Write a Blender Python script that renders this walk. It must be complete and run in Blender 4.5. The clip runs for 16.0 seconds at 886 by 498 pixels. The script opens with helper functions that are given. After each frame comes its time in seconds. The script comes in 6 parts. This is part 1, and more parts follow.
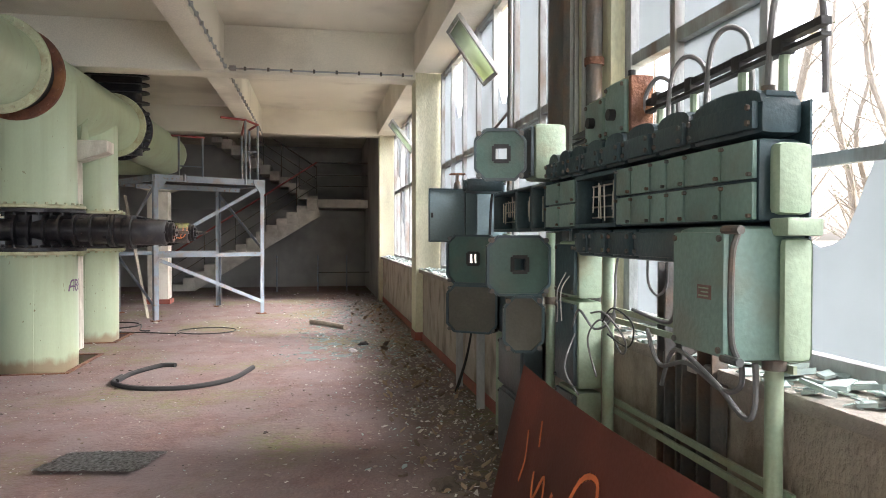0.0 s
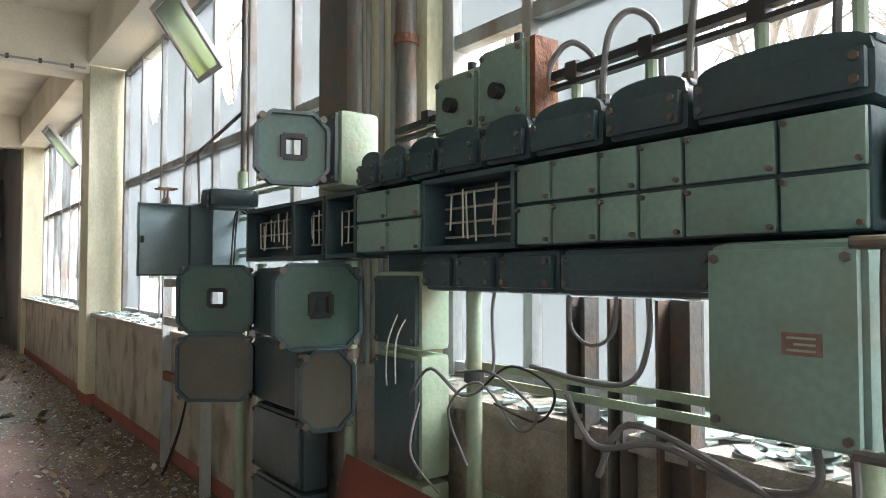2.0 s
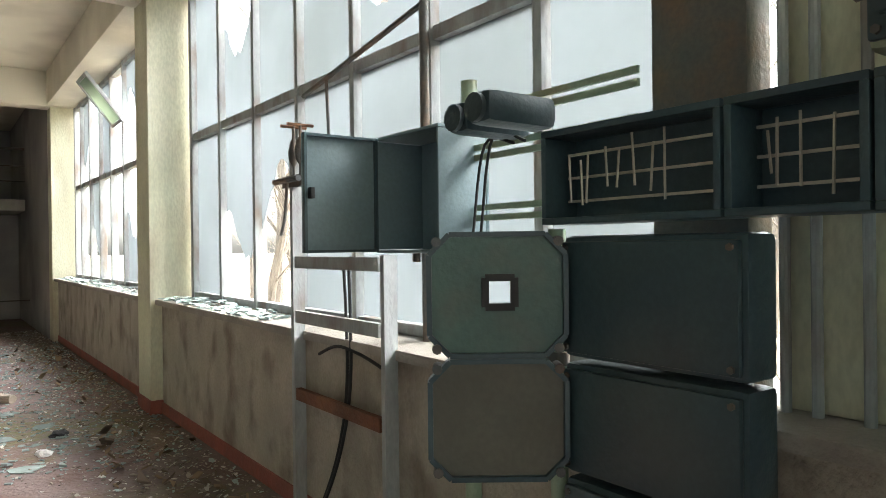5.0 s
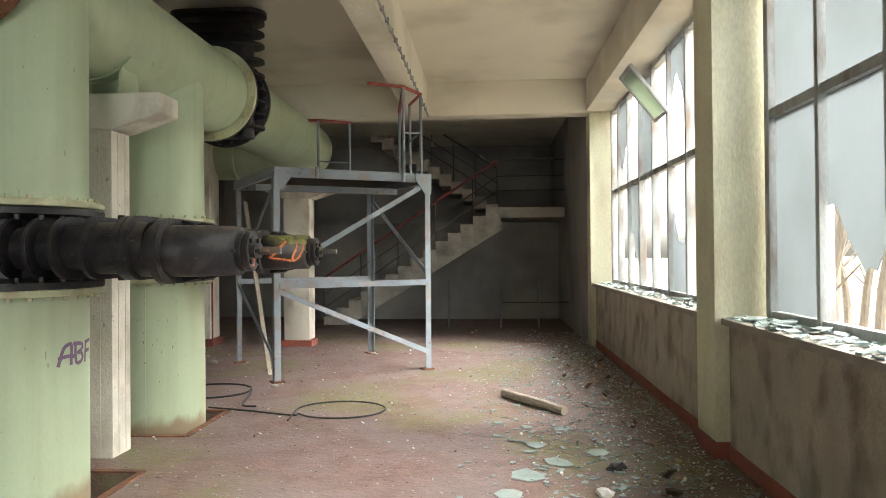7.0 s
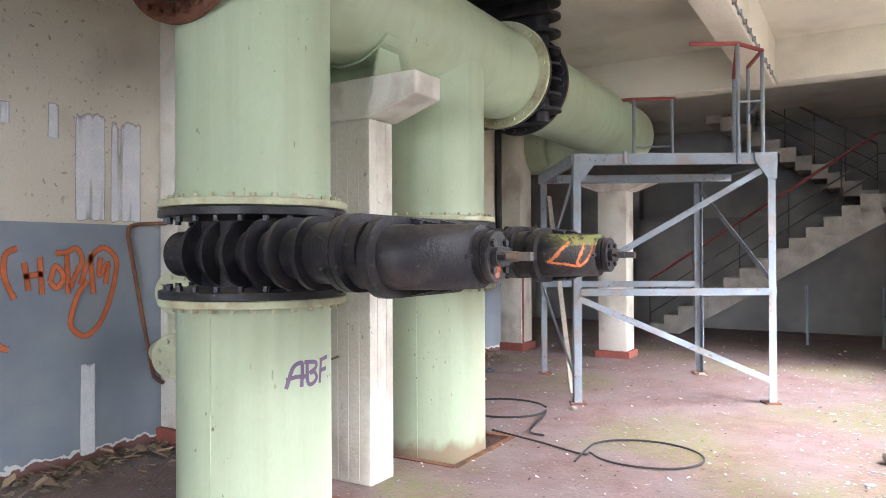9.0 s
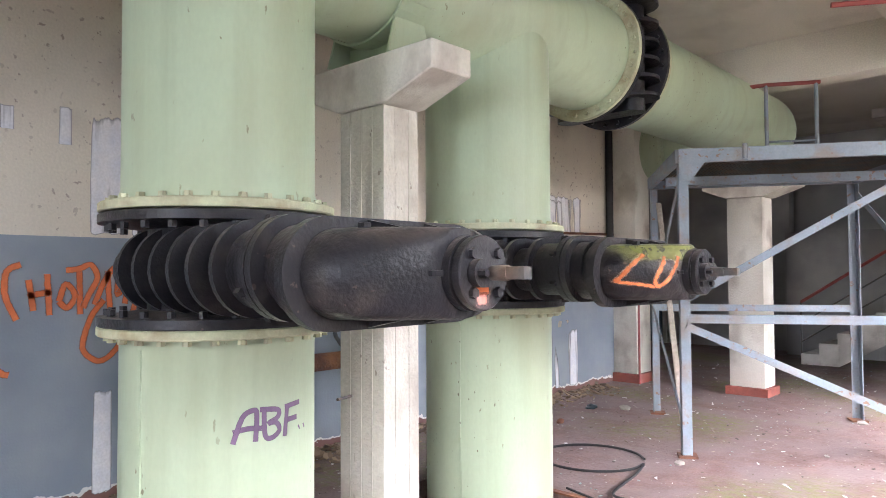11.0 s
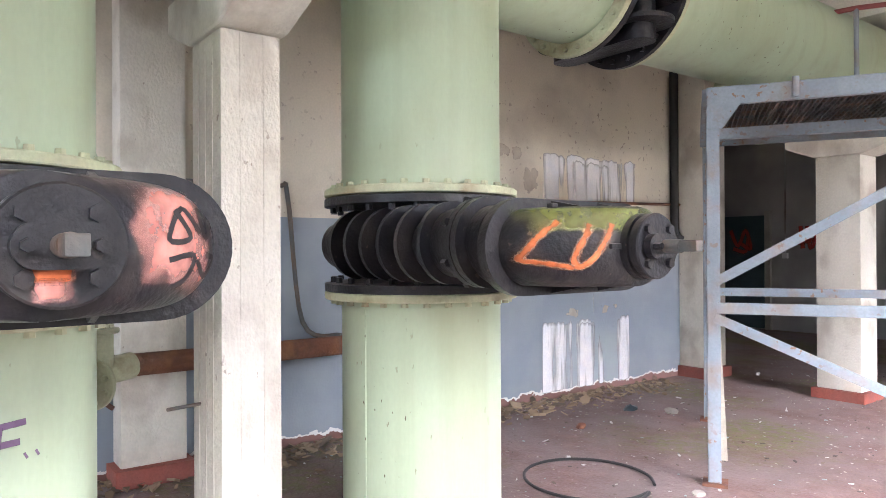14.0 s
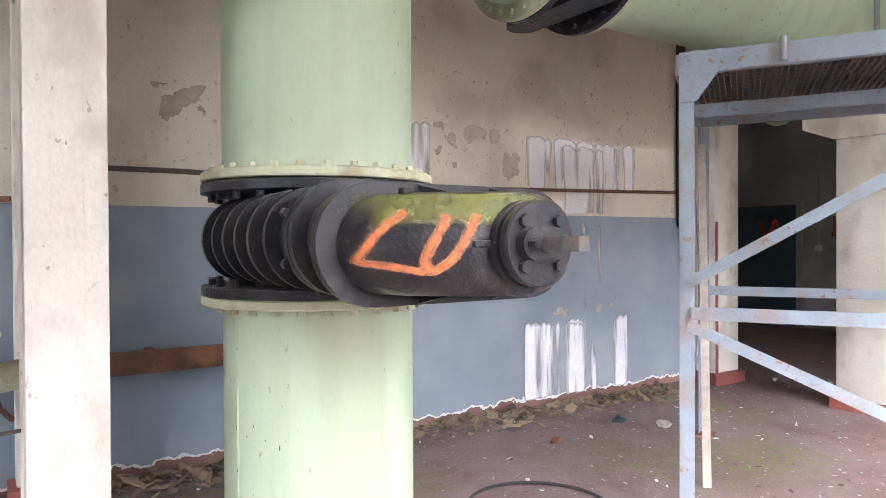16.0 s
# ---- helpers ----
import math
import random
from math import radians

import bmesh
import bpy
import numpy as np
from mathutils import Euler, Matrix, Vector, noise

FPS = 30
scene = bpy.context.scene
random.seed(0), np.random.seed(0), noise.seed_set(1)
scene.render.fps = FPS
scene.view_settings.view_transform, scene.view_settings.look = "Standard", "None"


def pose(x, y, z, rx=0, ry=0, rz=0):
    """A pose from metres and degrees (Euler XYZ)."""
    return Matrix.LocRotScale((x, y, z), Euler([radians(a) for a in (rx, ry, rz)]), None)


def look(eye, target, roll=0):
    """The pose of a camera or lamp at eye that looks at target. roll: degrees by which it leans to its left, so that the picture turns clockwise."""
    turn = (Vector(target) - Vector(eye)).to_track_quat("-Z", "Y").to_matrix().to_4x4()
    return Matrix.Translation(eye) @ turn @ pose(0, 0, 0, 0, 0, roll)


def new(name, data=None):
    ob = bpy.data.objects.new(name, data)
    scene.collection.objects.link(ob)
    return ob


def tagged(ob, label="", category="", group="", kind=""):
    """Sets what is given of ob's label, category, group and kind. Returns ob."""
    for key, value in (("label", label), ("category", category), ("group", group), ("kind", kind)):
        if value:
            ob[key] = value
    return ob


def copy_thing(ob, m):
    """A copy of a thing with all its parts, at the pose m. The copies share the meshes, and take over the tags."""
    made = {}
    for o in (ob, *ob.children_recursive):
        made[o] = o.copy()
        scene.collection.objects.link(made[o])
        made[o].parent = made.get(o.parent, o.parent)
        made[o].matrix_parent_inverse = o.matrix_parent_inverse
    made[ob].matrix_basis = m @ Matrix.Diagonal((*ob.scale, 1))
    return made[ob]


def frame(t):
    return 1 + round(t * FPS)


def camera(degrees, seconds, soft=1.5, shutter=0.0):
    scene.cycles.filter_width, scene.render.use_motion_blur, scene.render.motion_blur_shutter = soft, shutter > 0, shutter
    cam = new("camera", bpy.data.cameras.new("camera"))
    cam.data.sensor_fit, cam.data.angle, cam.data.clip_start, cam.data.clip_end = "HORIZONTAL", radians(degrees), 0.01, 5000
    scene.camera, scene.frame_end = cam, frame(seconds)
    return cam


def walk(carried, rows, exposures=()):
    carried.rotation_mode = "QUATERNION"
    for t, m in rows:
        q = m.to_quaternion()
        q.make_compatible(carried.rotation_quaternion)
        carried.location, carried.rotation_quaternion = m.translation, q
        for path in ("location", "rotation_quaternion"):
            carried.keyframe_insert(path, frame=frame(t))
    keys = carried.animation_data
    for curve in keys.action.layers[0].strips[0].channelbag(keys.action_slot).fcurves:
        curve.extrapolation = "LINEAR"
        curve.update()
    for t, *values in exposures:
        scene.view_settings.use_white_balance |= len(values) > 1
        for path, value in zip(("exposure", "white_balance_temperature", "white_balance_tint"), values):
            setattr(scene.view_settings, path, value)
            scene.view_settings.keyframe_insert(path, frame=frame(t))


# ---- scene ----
cam = camera(64.7, 16.0, soft=0.9)
PATH = [
    (0, (0.772, -0.255, 1.462), (1.122, 1.714, 1.425), 0.1),
    (0.5, (0.742, 0.052, 1.449), (1.285, 1.977, 1.451), 0.0),
    (1, (0.739, 0.362, 1.46), (1.506, 2.209, 1.497), -0.0),
    (1.5, (0.666, 0.654, 1.458), (1.664, 2.386, 1.515), -0.1),
    (2, (0.614, 0.968, 1.429), (1.817, 2.565, 1.499), 0.0),
    (2.5, (0.586, 1.321, 1.424), (1.908, 2.82, 1.504), 0.2),
    (3, (0.519, 1.682, 1.441), (1.908, 3.119, 1.509), 0.2),
    (3.2, (0.522, 1.813, 1.441), (1.921, 3.24, 1.509), 0.5),
    (5.3, (0.568, 3.18, 1.429), (1.645, 4.865, 1.412), -0.8),
    (5.5, (0.559, 3.304, 1.425), (1.538, 5.048, 1.41), -0.7),
    (6, (0.499, 3.666, 1.454), (1.119, 5.567, 1.444), -0.6),
    (6.5, (0.484, 3.973, 1.443), (0.713, 5.96, 1.451), -0.6),
    (7, (0.503, 4.305, 1.464), (0.374, 6.301, 1.481), -0.5),
    (7.5, (0.488, 4.628, 1.478), (0.078, 6.585, 1.493), -0.4),
    (8, (0.512, 4.961, 1.456), (-0.155, 6.846, 1.459), -0.3),
    (8.5, (0.551, 5.261, 1.483), (-0.315, 7.064, 1.481), -0.3),
    (9, (0.526, 5.593, 1.515), (-0.508, 7.304, 1.528), -0.3),
    (9.2, (0.511, 5.709, 1.517), (-0.574, 7.389, 1.54), -0.3),
    (11.3, (0.498, 6.919, 1.5), (-0.897, 8.35, 1.566), -0.4),
    (11.5, (0.531, 7.022, 1.499), (-0.889, 8.43, 1.561), -0.5),
    (12, (0.586, 7.281, 1.487), (-0.903, 8.615, 1.52), -0.5),
    (12.5, (0.569, 7.545, 1.491), (-0.968, 8.825, 1.501), -0.4),
    (13, (0.572, 7.777, 1.486), (-0.993, 9.022, 1.488), -0.4),
    (13.5, (0.596, 8.028, 1.493), (-0.99, 9.246, 1.497), -0.3),
    (14, (0.558, 8.261, 1.486), (-1.04, 9.462, 1.492), -0.3),
    (14.5, (0.508, 8.465, 1.502), (-1.1, 9.655, 1.516), -0.3),
    (15, (0.463, 8.674, 1.489), (-1.16, 9.843, 1.509), -0.4),
    (15.5, (0.472, 8.904, 1.486), (-1.183, 10.027, 1.496), -0.4),
    (16, (0.457, 9.123, 1.506), (-1.211, 10.226, 1.486), -0.3),
]
walk(cam, [(t, look(eye, target, roll)) for t, eye, target, roll in PATH], [(0, 3.67, 6100, 14), (1, 3.62, 6100, 14), (2, 3.7, 6000, 10), (3, 3.8, 6000, 12), (5.5, 3.59, 6200, 6), (6.5, 3.35, 6400, 10), (7, 3.47, 6400, 6), (7.5, 3.65, 6000, 9), (8, 3.88, 5900, 12), (9, 4.22, 5700, 16), (11.5, 4.32, 5700, 18), (16, 4.45, 5700, 18)])

# ---- world, sun, exposure ----
SKY = 0.15
world = bpy.data.worlds.new("world")
scene.world = world
world.use_nodes = True
wn = world.node_tree.nodes
sky = wn.new("ShaderNodeTexSky")
sky.sky_type, sky.sun_disc = "NISHITA", False
sky.sun_elevation, sky.sun_rotation = radians(42), radians(100)
sky.air_density, sky.dust_density, sky.ozone_density = 1.6, 5.0, 1.0
wash = wn.new("ShaderNodeHueSaturation")
wash.inputs["Saturation"].default_value = 0.35
world.node_tree.links.new(sky.outputs[0], wash.inputs["Color"])
world.node_tree.links.new(wash.outputs[0], wn["Background"].inputs[0])
wn["Background"].inputs[1].default_value = SKY
sun = new("sun", bpy.data.lights.new("sun", "SUN"))
sun.data.energy, sun.data.angle, sun.data.color = 0.2, radians(25), (1, 0.96, 0.9)
sun.matrix_world = look((30, -6, 27), (0, 0, 0))
for y0, y1 in ((-13.8, -9.2), (-8.6, -3.0)):
    # fill lamps added in two unseen window bays behind the start, brightening the hall
    fill = new("rear_fill", bpy.data.lights.new("rear_fill", "AREA"))
    fill.data.shape, fill.data.size, fill.data.size_y, fill.data.energy, fill.data.color = "RECTANGLE", y1 - y0, 2.5, 70, (0.93, 0.97, 1.0)
    fill.matrix_world = look((2.42, (y0 + y1) / 2, 2.35), (-2, (y0 + y1) / 2, 2.35))


# ---- materials ----
def mat(name, col, rough=0.7, metal=0.0, col2=None, scale=3.0, stain=None, stain_amount=0.35, stain_scale=1.2, bump=0.15, grain=60.0, stretch=(1, 1, 1), vary=0.0, build=None, speck=0.35, chip=None, chip_cut=0.66):
    m = bpy.data.materials.new(name)
    m.use_nodes = True
    nt = m.node_tree
    nd, lk = nt.nodes, nt.links
    bs = nd["Principled BSDF"]
    bs.inputs["Roughness"].default_value, bs.inputs["Metallic"].default_value = rough, metal
    tc = nd.new("ShaderNodeTexCoord")
    mp = nd.new("ShaderNodeMapping")
    mp.inputs["Scale"].default_value = stretch
    lk.new(tc.outputs["Object"], mp.inputs[0])

    def noise_node(sc, detail=4):
        n = nd.new("ShaderNodeTexNoise")
        n.inputs["Scale"].default_value, n.inputs["Detail"].default_value = sc, detail
        lk.new(mp.outputs[0], n.inputs["Vector"])
        return n

    def mix(f, a, b):
        x = nd.new("ShaderNodeMix")
        x.data_type = "RGBA"
        for sock, v in ((x.inputs[0], f), (x.inputs[6], a), (x.inputs[7], b)):
            if isinstance(v, (float, int)):
                sock.default_value = v
            elif isinstance(v, tuple):
                sock.default_value = (*v, 1)
            else:
                lk.new(v, sock)
        return x.outputs[2]

    def ramp(src, lo, hi):
        r = nd.new("ShaderNodeMapRange")
        r.inputs[1].default_value, r.inputs[2].default_value = lo, hi
        lk.new(src, r.inputs[0])
        return r.outputs[0]

    def calc(op, a, b=0.0):
        x = nd.new("ShaderNodeMath")
        x.operation = op
        for sock, v in ((x.inputs[0], a), (x.inputs[1], b)):
            if isinstance(v, (float, int)):
                sock.default_value = v
            else:
                lk.new(v, sock)
        return x.outputs[0]

    c2 = col2 or tuple(v * 0.75 for v in col)
    out = mix(ramp(noise_node(scale).outputs[0], 0.35, 0.65), col, c2)
    fine = noise_node(grain, 3)
    out = mix(calc("MULTIPLY", ramp(fine.outputs[0], 0.35, 0.65), speck), out, tuple(v * 0.62 for v in col))
    if stain:
        out = mix(calc("MULTIPLY", ramp(noise_node(stain_scale, 8).outputs[0], 0.5, 0.68), stain_amount), out, stain)
    if chip:
        out = mix(calc("MULTIPLY", ramp(noise_node(22, 3).outputs[0], chip_cut, chip_cut + 0.03), ramp(noise_node(2.0, 3).outputs[0], 0.42, 0.58)), out, chip)
    if build:
        out = build(nd, lk, tc, noise_node, mix, ramp, calc, out)
    if vary:
        oi = nd.new("ShaderNodeObjectInfo")
        hs = nd.new("ShaderNodeHueSaturation")
        lk.new(calc("ADD", calc("MULTIPLY", oi.outputs["Random"], vary), 1 - vary / 2), hs.inputs["Value"])
        lk.new(out, hs.inputs["Color"])
        out = hs.outputs[0]
    lk.new(out, bs.inputs["Base Color"])
    if bump:
        b = nd.new("ShaderNodeBump")
        b.inputs["Strength"].default_value, b.inputs["Distance"].default_value = bump, 0.02
        lk.new(calc("ADD", fine.outputs[0], calc("MULTIPLY", noise_node(scale * 4).outputs[0], 1.5)), b.inputs["Height"])
        lk.new(b.outputs[0], bs.inputs["Normal"])
    return m


def axes(nd, lk, tc):
    s = nd.new("ShaderNodeSeparateXYZ")
    lk.new(tc.outputs["Object"], s.inputs[0])
    return s.outputs[0], s.outputs[1], s.outputs[2]


def wall_paint(nd, lk, tc, noise_node, mix, ramp, calc, out):
    # beige plaster above a blue-grey oil paint dado, with white lime runs
    x, y, z = axes(nd, lk, tc)
    wob = noise_node(9, 5).outputs[0]
    dado = calc("LESS_THAN", z, 1.75)
    out = mix(dado, out, mix(ramp(noise_node(2.2, 6).outputs[0], 0.4, 0.7), (0.25, 0.29, 0.34), (0.31, 0.345, 0.375)))
    edge = calc("ADD", z, calc("MULTIPLY", calc("SUBTRACT", wob, 0.5), 0.16))
    out = mix(calc("LESS_THAN", edge, 0.085), out, (0.74, 0.72, 0.70))
    foot = calc("LESS_THAN", edge, 0.065)
    return mix(foot, out, (0.22, 0.11, 0.09))


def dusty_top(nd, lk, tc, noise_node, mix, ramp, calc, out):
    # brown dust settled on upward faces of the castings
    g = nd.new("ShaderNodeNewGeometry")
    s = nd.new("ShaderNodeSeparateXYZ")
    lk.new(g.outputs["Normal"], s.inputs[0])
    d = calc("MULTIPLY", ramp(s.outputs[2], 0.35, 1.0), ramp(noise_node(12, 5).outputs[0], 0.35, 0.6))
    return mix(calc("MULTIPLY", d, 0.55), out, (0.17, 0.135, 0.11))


def pipe_wear(nd, lk, tc, noise_node, mix, ramp, calc, out):
    # faint vertical runs, and a rusty waterline at the foot
    x, y, z = axes(nd, lk, tc)
    mp = nd.new("ShaderNodeMapping")
    mp.inputs["Scale"].default_value = (9, 9, 0.35)
    lk.new(tc.outputs["Object"], mp.inputs[0])
    n = nd.new("ShaderNodeTexNoise")
    n.inputs["Scale"].default_value, n.inputs["Detail"].default_value = 1.0, 6
    lk.new(mp.outputs[0], n.inputs["Vector"])
    out = mix(calc("MULTIPLY", ramp(n.outputs[0], 0.5, 0.72), 0.4), out, (0.36, 0.40, 0.25))
    wob = calc("MULTIPLY", calc("SUBTRACT", noise_node(7, 5).outputs[0], 0.5), 0.25)
    foot = ramp(calc("ADD", z, wob), 0.12, 0.04)
    out = mix(calc("MULTIPLY", foot, 0.75), out, (0.25, 0.14, 0.08))
    pits = calc("MULTIPLY", ramp(noise_node(48, 2).outputs[0], 0.70, 0.73), ramp(noise_node(1.3, 2).outputs[0], 0.52, 0.6))
    return mix(pits, out, (0.12, 0.10, 0.06))


def floor_tiles(nd, lk, tc, noise_node, mix, ramp, calc, out):
    x, y, z = axes(nd, lk, tc)
    jx = calc("LESS_THAN", calc("FRACT", calc("MULTIPLY", x, 5.0)), 0.03)
    jy = calc("LESS_THAN", calc("FRACT", calc("MULTIPLY", y, 5.0)), 0.03)
    out = mix(calc("MULTIPLY", calc("MAXIMUM", jx, jy), 0.28), out, (0.14, 0.10, 0.085))
    dust = ramp(noise_node(1.6, 10).outputs[0], 0.40, 0.60)
    out = mix(calc("MULTIPLY", dust, 0.55), out, (0.215, 0.18, 0.172))
    moss = calc("MULTIPLY", ramp(noise_node(0.6, 5).outputs[0], 0.50, 0.62), ramp(noise_node(14, 4).outputs[0], 0.35, 0.6))
    out = mix(calc("MULTIPLY", moss, 0.75), out, (0.155, 0.165, 0.05))
    dirt = calc("MULTIPLY", ramp(x, 1.2, 2.3), ramp(noise_node(3.5, 6).outputs[0], 0.38, 0.55))
    return mix(calc("MULTIPLY", dirt, 0.12), out, (0.20, 0.17, 0.145))


M = {}
M["plaster"] = mat("plaster", (0.72, 0.69, 0.56), 0.85, col2=(0.66, 0.63, 0.49), scale=1.2, stain=(0.36, 0.31, 0.24), stain_amount=0.4, stain_scale=1.6, bump=0.1)
M["ceiling"] = mat("ceiling", (0.82, 0.78, 0.67), 0.9, col2=(0.76, 0.72, 0.62), scale=0.8, stain=(0.30, 0.26, 0.20), stain_amount=0.45, stain_scale=0.7, bump=0.12)
M["column"] = mat("column", (0.80, 0.77, 0.69), 0.85, col2=(0.72, 0.68, 0.58), scale=2, stain=(0.36, 0.30, 0.24), stain_amount=0.6, stain_scale=3.0, bump=0.3, stretch=(1, 1, 0.75), speck=0.2, chip=(0.42, 0.37, 0.30), chip_cut=0.69)
M["greencolumn"] = mat("pillar_paint", (0.68, 0.69, 0.50), 0.8, col2=(0.74, 0.72, 0.56), scale=1.5, stain=(0.34, 0.25, 0.16), stain_amount=0.45, stain_scale=2.2, stretch=(1, 1, 0.4))
M["parapet"] = mat("parapet_render", (0.50, 0.45, 0.37), 0.95, col2=(0.40, 0.36, 0.30), scale=4.5, stain=(0.17, 0.14, 0.11), stain_amount=0.8, stain_scale=3.6, bump=0.6, stretch=(1, 1, 0.7))
M["leftwall"] = mat("painted_wall", (0.78, 0.72, 0.60), 0.8, col2=(0.70, 0.64, 0.53), scale=1.0, stain=(0.24, 0.20, 0.17), stain_amount=0.5, stain_scale=0.9, bump=0.12, build=wall_paint, speck=0.2, chip=(0.40, 0.34, 0.28), chip_cut=0.64)
M["darkwall"] = mat("mottled_grey_wall", (0.45, 0.43, 0.41), 0.9, col2=(0.32, 0.31, 0.30), scale=1.0, stain=(0.16, 0.16, 0.16), stain_amount=0.6, stain_scale=0.8, bump=0.2)
M["stairs"] = mat("worn_stair_concrete", (0.66, 0.62, 0.56), 0.9, col2=(0.50, 0.47, 0.42), scale=4, stain=(0.25, 0.22, 0.18), stain_amount=0.5, stain_scale=3, bump=0.3)
M["floor"] = mat("terracotta_floor", (0.175, 0.102, 0.09), 0.75, col2=(0.215, 0.145, 0.135), scale=5.0, stain=(0.24, 0.16, 0.13), stain_amount=0.55, stain_scale=6.0, bump=0.45, grain=45, speck=0.5, chip=(0.45, 0.42, 0.38), chip_cut=0.66, build=floor_tiles)
M["redbase"] = mat("red_plinth", (0.36, 0.10, 0.07), 0.7, col2=(0.25, 0.09, 0.07), scale=5, bump=0.2)
M["concrete"] = mat("concrete", (0.42, 0.39, 0.34), 0.9, col2=(0.33, 0.30, 0.26), scale=3, stain=(0.2, 0.17, 0.13), stain_amount=0.5, bump=0.4)
M["pitdirt"] = mat("pit_soil", (0.10, 0.08, 0.06), 1.0, scale=8, bump=0.6)
M["pipe"] = mat("pale_green_enamel", (0.48, 0.575, 0.395), 0.36, col2=(0.44, 0.53, 0.375), scale=0.9, stain=(0.40, 0.42, 0.26), stain_amount=0.5, stain_scale=1.8, bump=0.04, stretch=(1, 1, 0.45), speck=0.10, chip=(0.22, 0.20, 0.12), chip_cut=0.70, build=pipe_wear)
M["flange"] = mat("pale_flange", (0.58, 0.62, 0.40), 0.55, col2=(0.50, 0.50, 0.33), scale=6, stain=(0.24, 0.13, 0.06), stain_amount=0.55, stain_scale=5, bump=0.15)
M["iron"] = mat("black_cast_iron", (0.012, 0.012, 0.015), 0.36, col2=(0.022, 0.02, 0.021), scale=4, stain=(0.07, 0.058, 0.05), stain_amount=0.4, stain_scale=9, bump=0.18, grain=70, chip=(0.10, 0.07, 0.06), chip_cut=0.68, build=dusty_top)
M["iron"].node_tree.nodes["Principled BSDF"].inputs["Specular IOR Level"].default_value = 0.35
M["rust"] = mat("rusty_steel", (0.21, 0.085, 0.045), 0.85, col2=(0.12, 0.06, 0.04), scale=6, stain=(0.36, 0.17, 0.06), stain_amount=0.5, stain_scale=5, bump=0.4)
M["rustred"] = mat("red_oxide_sheet", (0.23, 0.075, 0.05), 0.7, col2=(0.15, 0.06, 0.045), scale=1.5, stain=(0.10, 0.05, 0.04), stain_amount=0.5, bump=0.1)
M["steel"] = mat("grey_painted_steel", (0.25, 0.29, 0.33), 0.5, col2=(0.20, 0.24, 0.285), scale=4, stain=(0.24, 0.16, 0.10), stain_amount=0.5, stain_scale=6, bump=0.08, vary=0.15, chip=(0.20, 0.12, 0.08), chip_cut=0.62)
M["redrail"] = mat("red_rail", (0.34, 0.07, 0.06), 0.55, scale=6, stain=(0.16, 0.07, 0.05), bump=0.1)
M["darksteel"] = mat("dark_steel", (0.10, 0.11, 0.11), 0.6, metal=0.2, col2=(0.16, 0.12, 0.09), scale=6, stain=(0.18, 0.10, 0.06), stain_amount=0.4, stain_scale=6)
M["mullion"] = mat("weathered_mullion", (0.42, 0.44, 0.44), 0.65, col2=(0.30, 0.31, 0.31), scale=5, stain=(0.20, 0.12, 0.07), stain_amount=0.6, stain_scale=5, bump=0.15, stretch=(1, 1, 0.4))
M["panel"] = mat("green_switchgear_paint", (0.19, 0.285, 0.25), 0.4, col2=(0.165, 0.26, 0.235), scale=5, stain=(0.20, 0.16, 0.10), stain_amount=0.35, stain_scale=5, bump=0.1, vary=0.25)
M["lidgreen"] = mat("dark_lid_green", (0.075, 0.145, 0.12), 0.4, col2=(0.06, 0.12, 0.10), scale=5, stain=(0.12, 0.11, 0.08), stain_amount=0.3, stain_scale=6, bump=0.1, vary=0.2)
M["paleg"] = mat("light_green_casing", (0.34, 0.43, 0.31), 0.5, col2=(0.28, 0.37, 0.27), scale=4, stain=(0.33, 0.20, 0.10), stain_amount=0.4, stain_scale=4, bump=0.1, vary=0.15)
M["darkg"] = mat("dark_green_casing", (0.035, 0.062, 0.075), 0.4, col2=(0.045, 0.08, 0.09), scale=5, stain=(0.10, 0.08, 0.06), stain_amount=0.3, bump=0.1, vary=0.25)
M["bluebox"] = mat("blue_grey_cabinet", (0.21, 0.28, 0.30), 0.45, col2=(0.17, 0.24, 0.27), scale=3, stain=(0.12, 0.13, 0.13), stain_amount=0.3, bump=0.05)
M["browncover"] = mat("brown_grey_lid", (0.13, 0.125, 0.10), 0.6, scale=4, bump=0.1)
M["copper"] = mat("dull_metal_contact", (0.55, 0.50, 0.42), 0.4, metal=0.7, scale=8)
M["cable"] = mat("grey_cable", (0.20, 0.20, 0.20), 0.6, col2=(0.13, 0.13, 0.13), scale=9, bump=0.05)
M["black"] = mat("black_rubber", (0.025, 0.025, 0.025), 0.6, scale=8, bump=0.1)
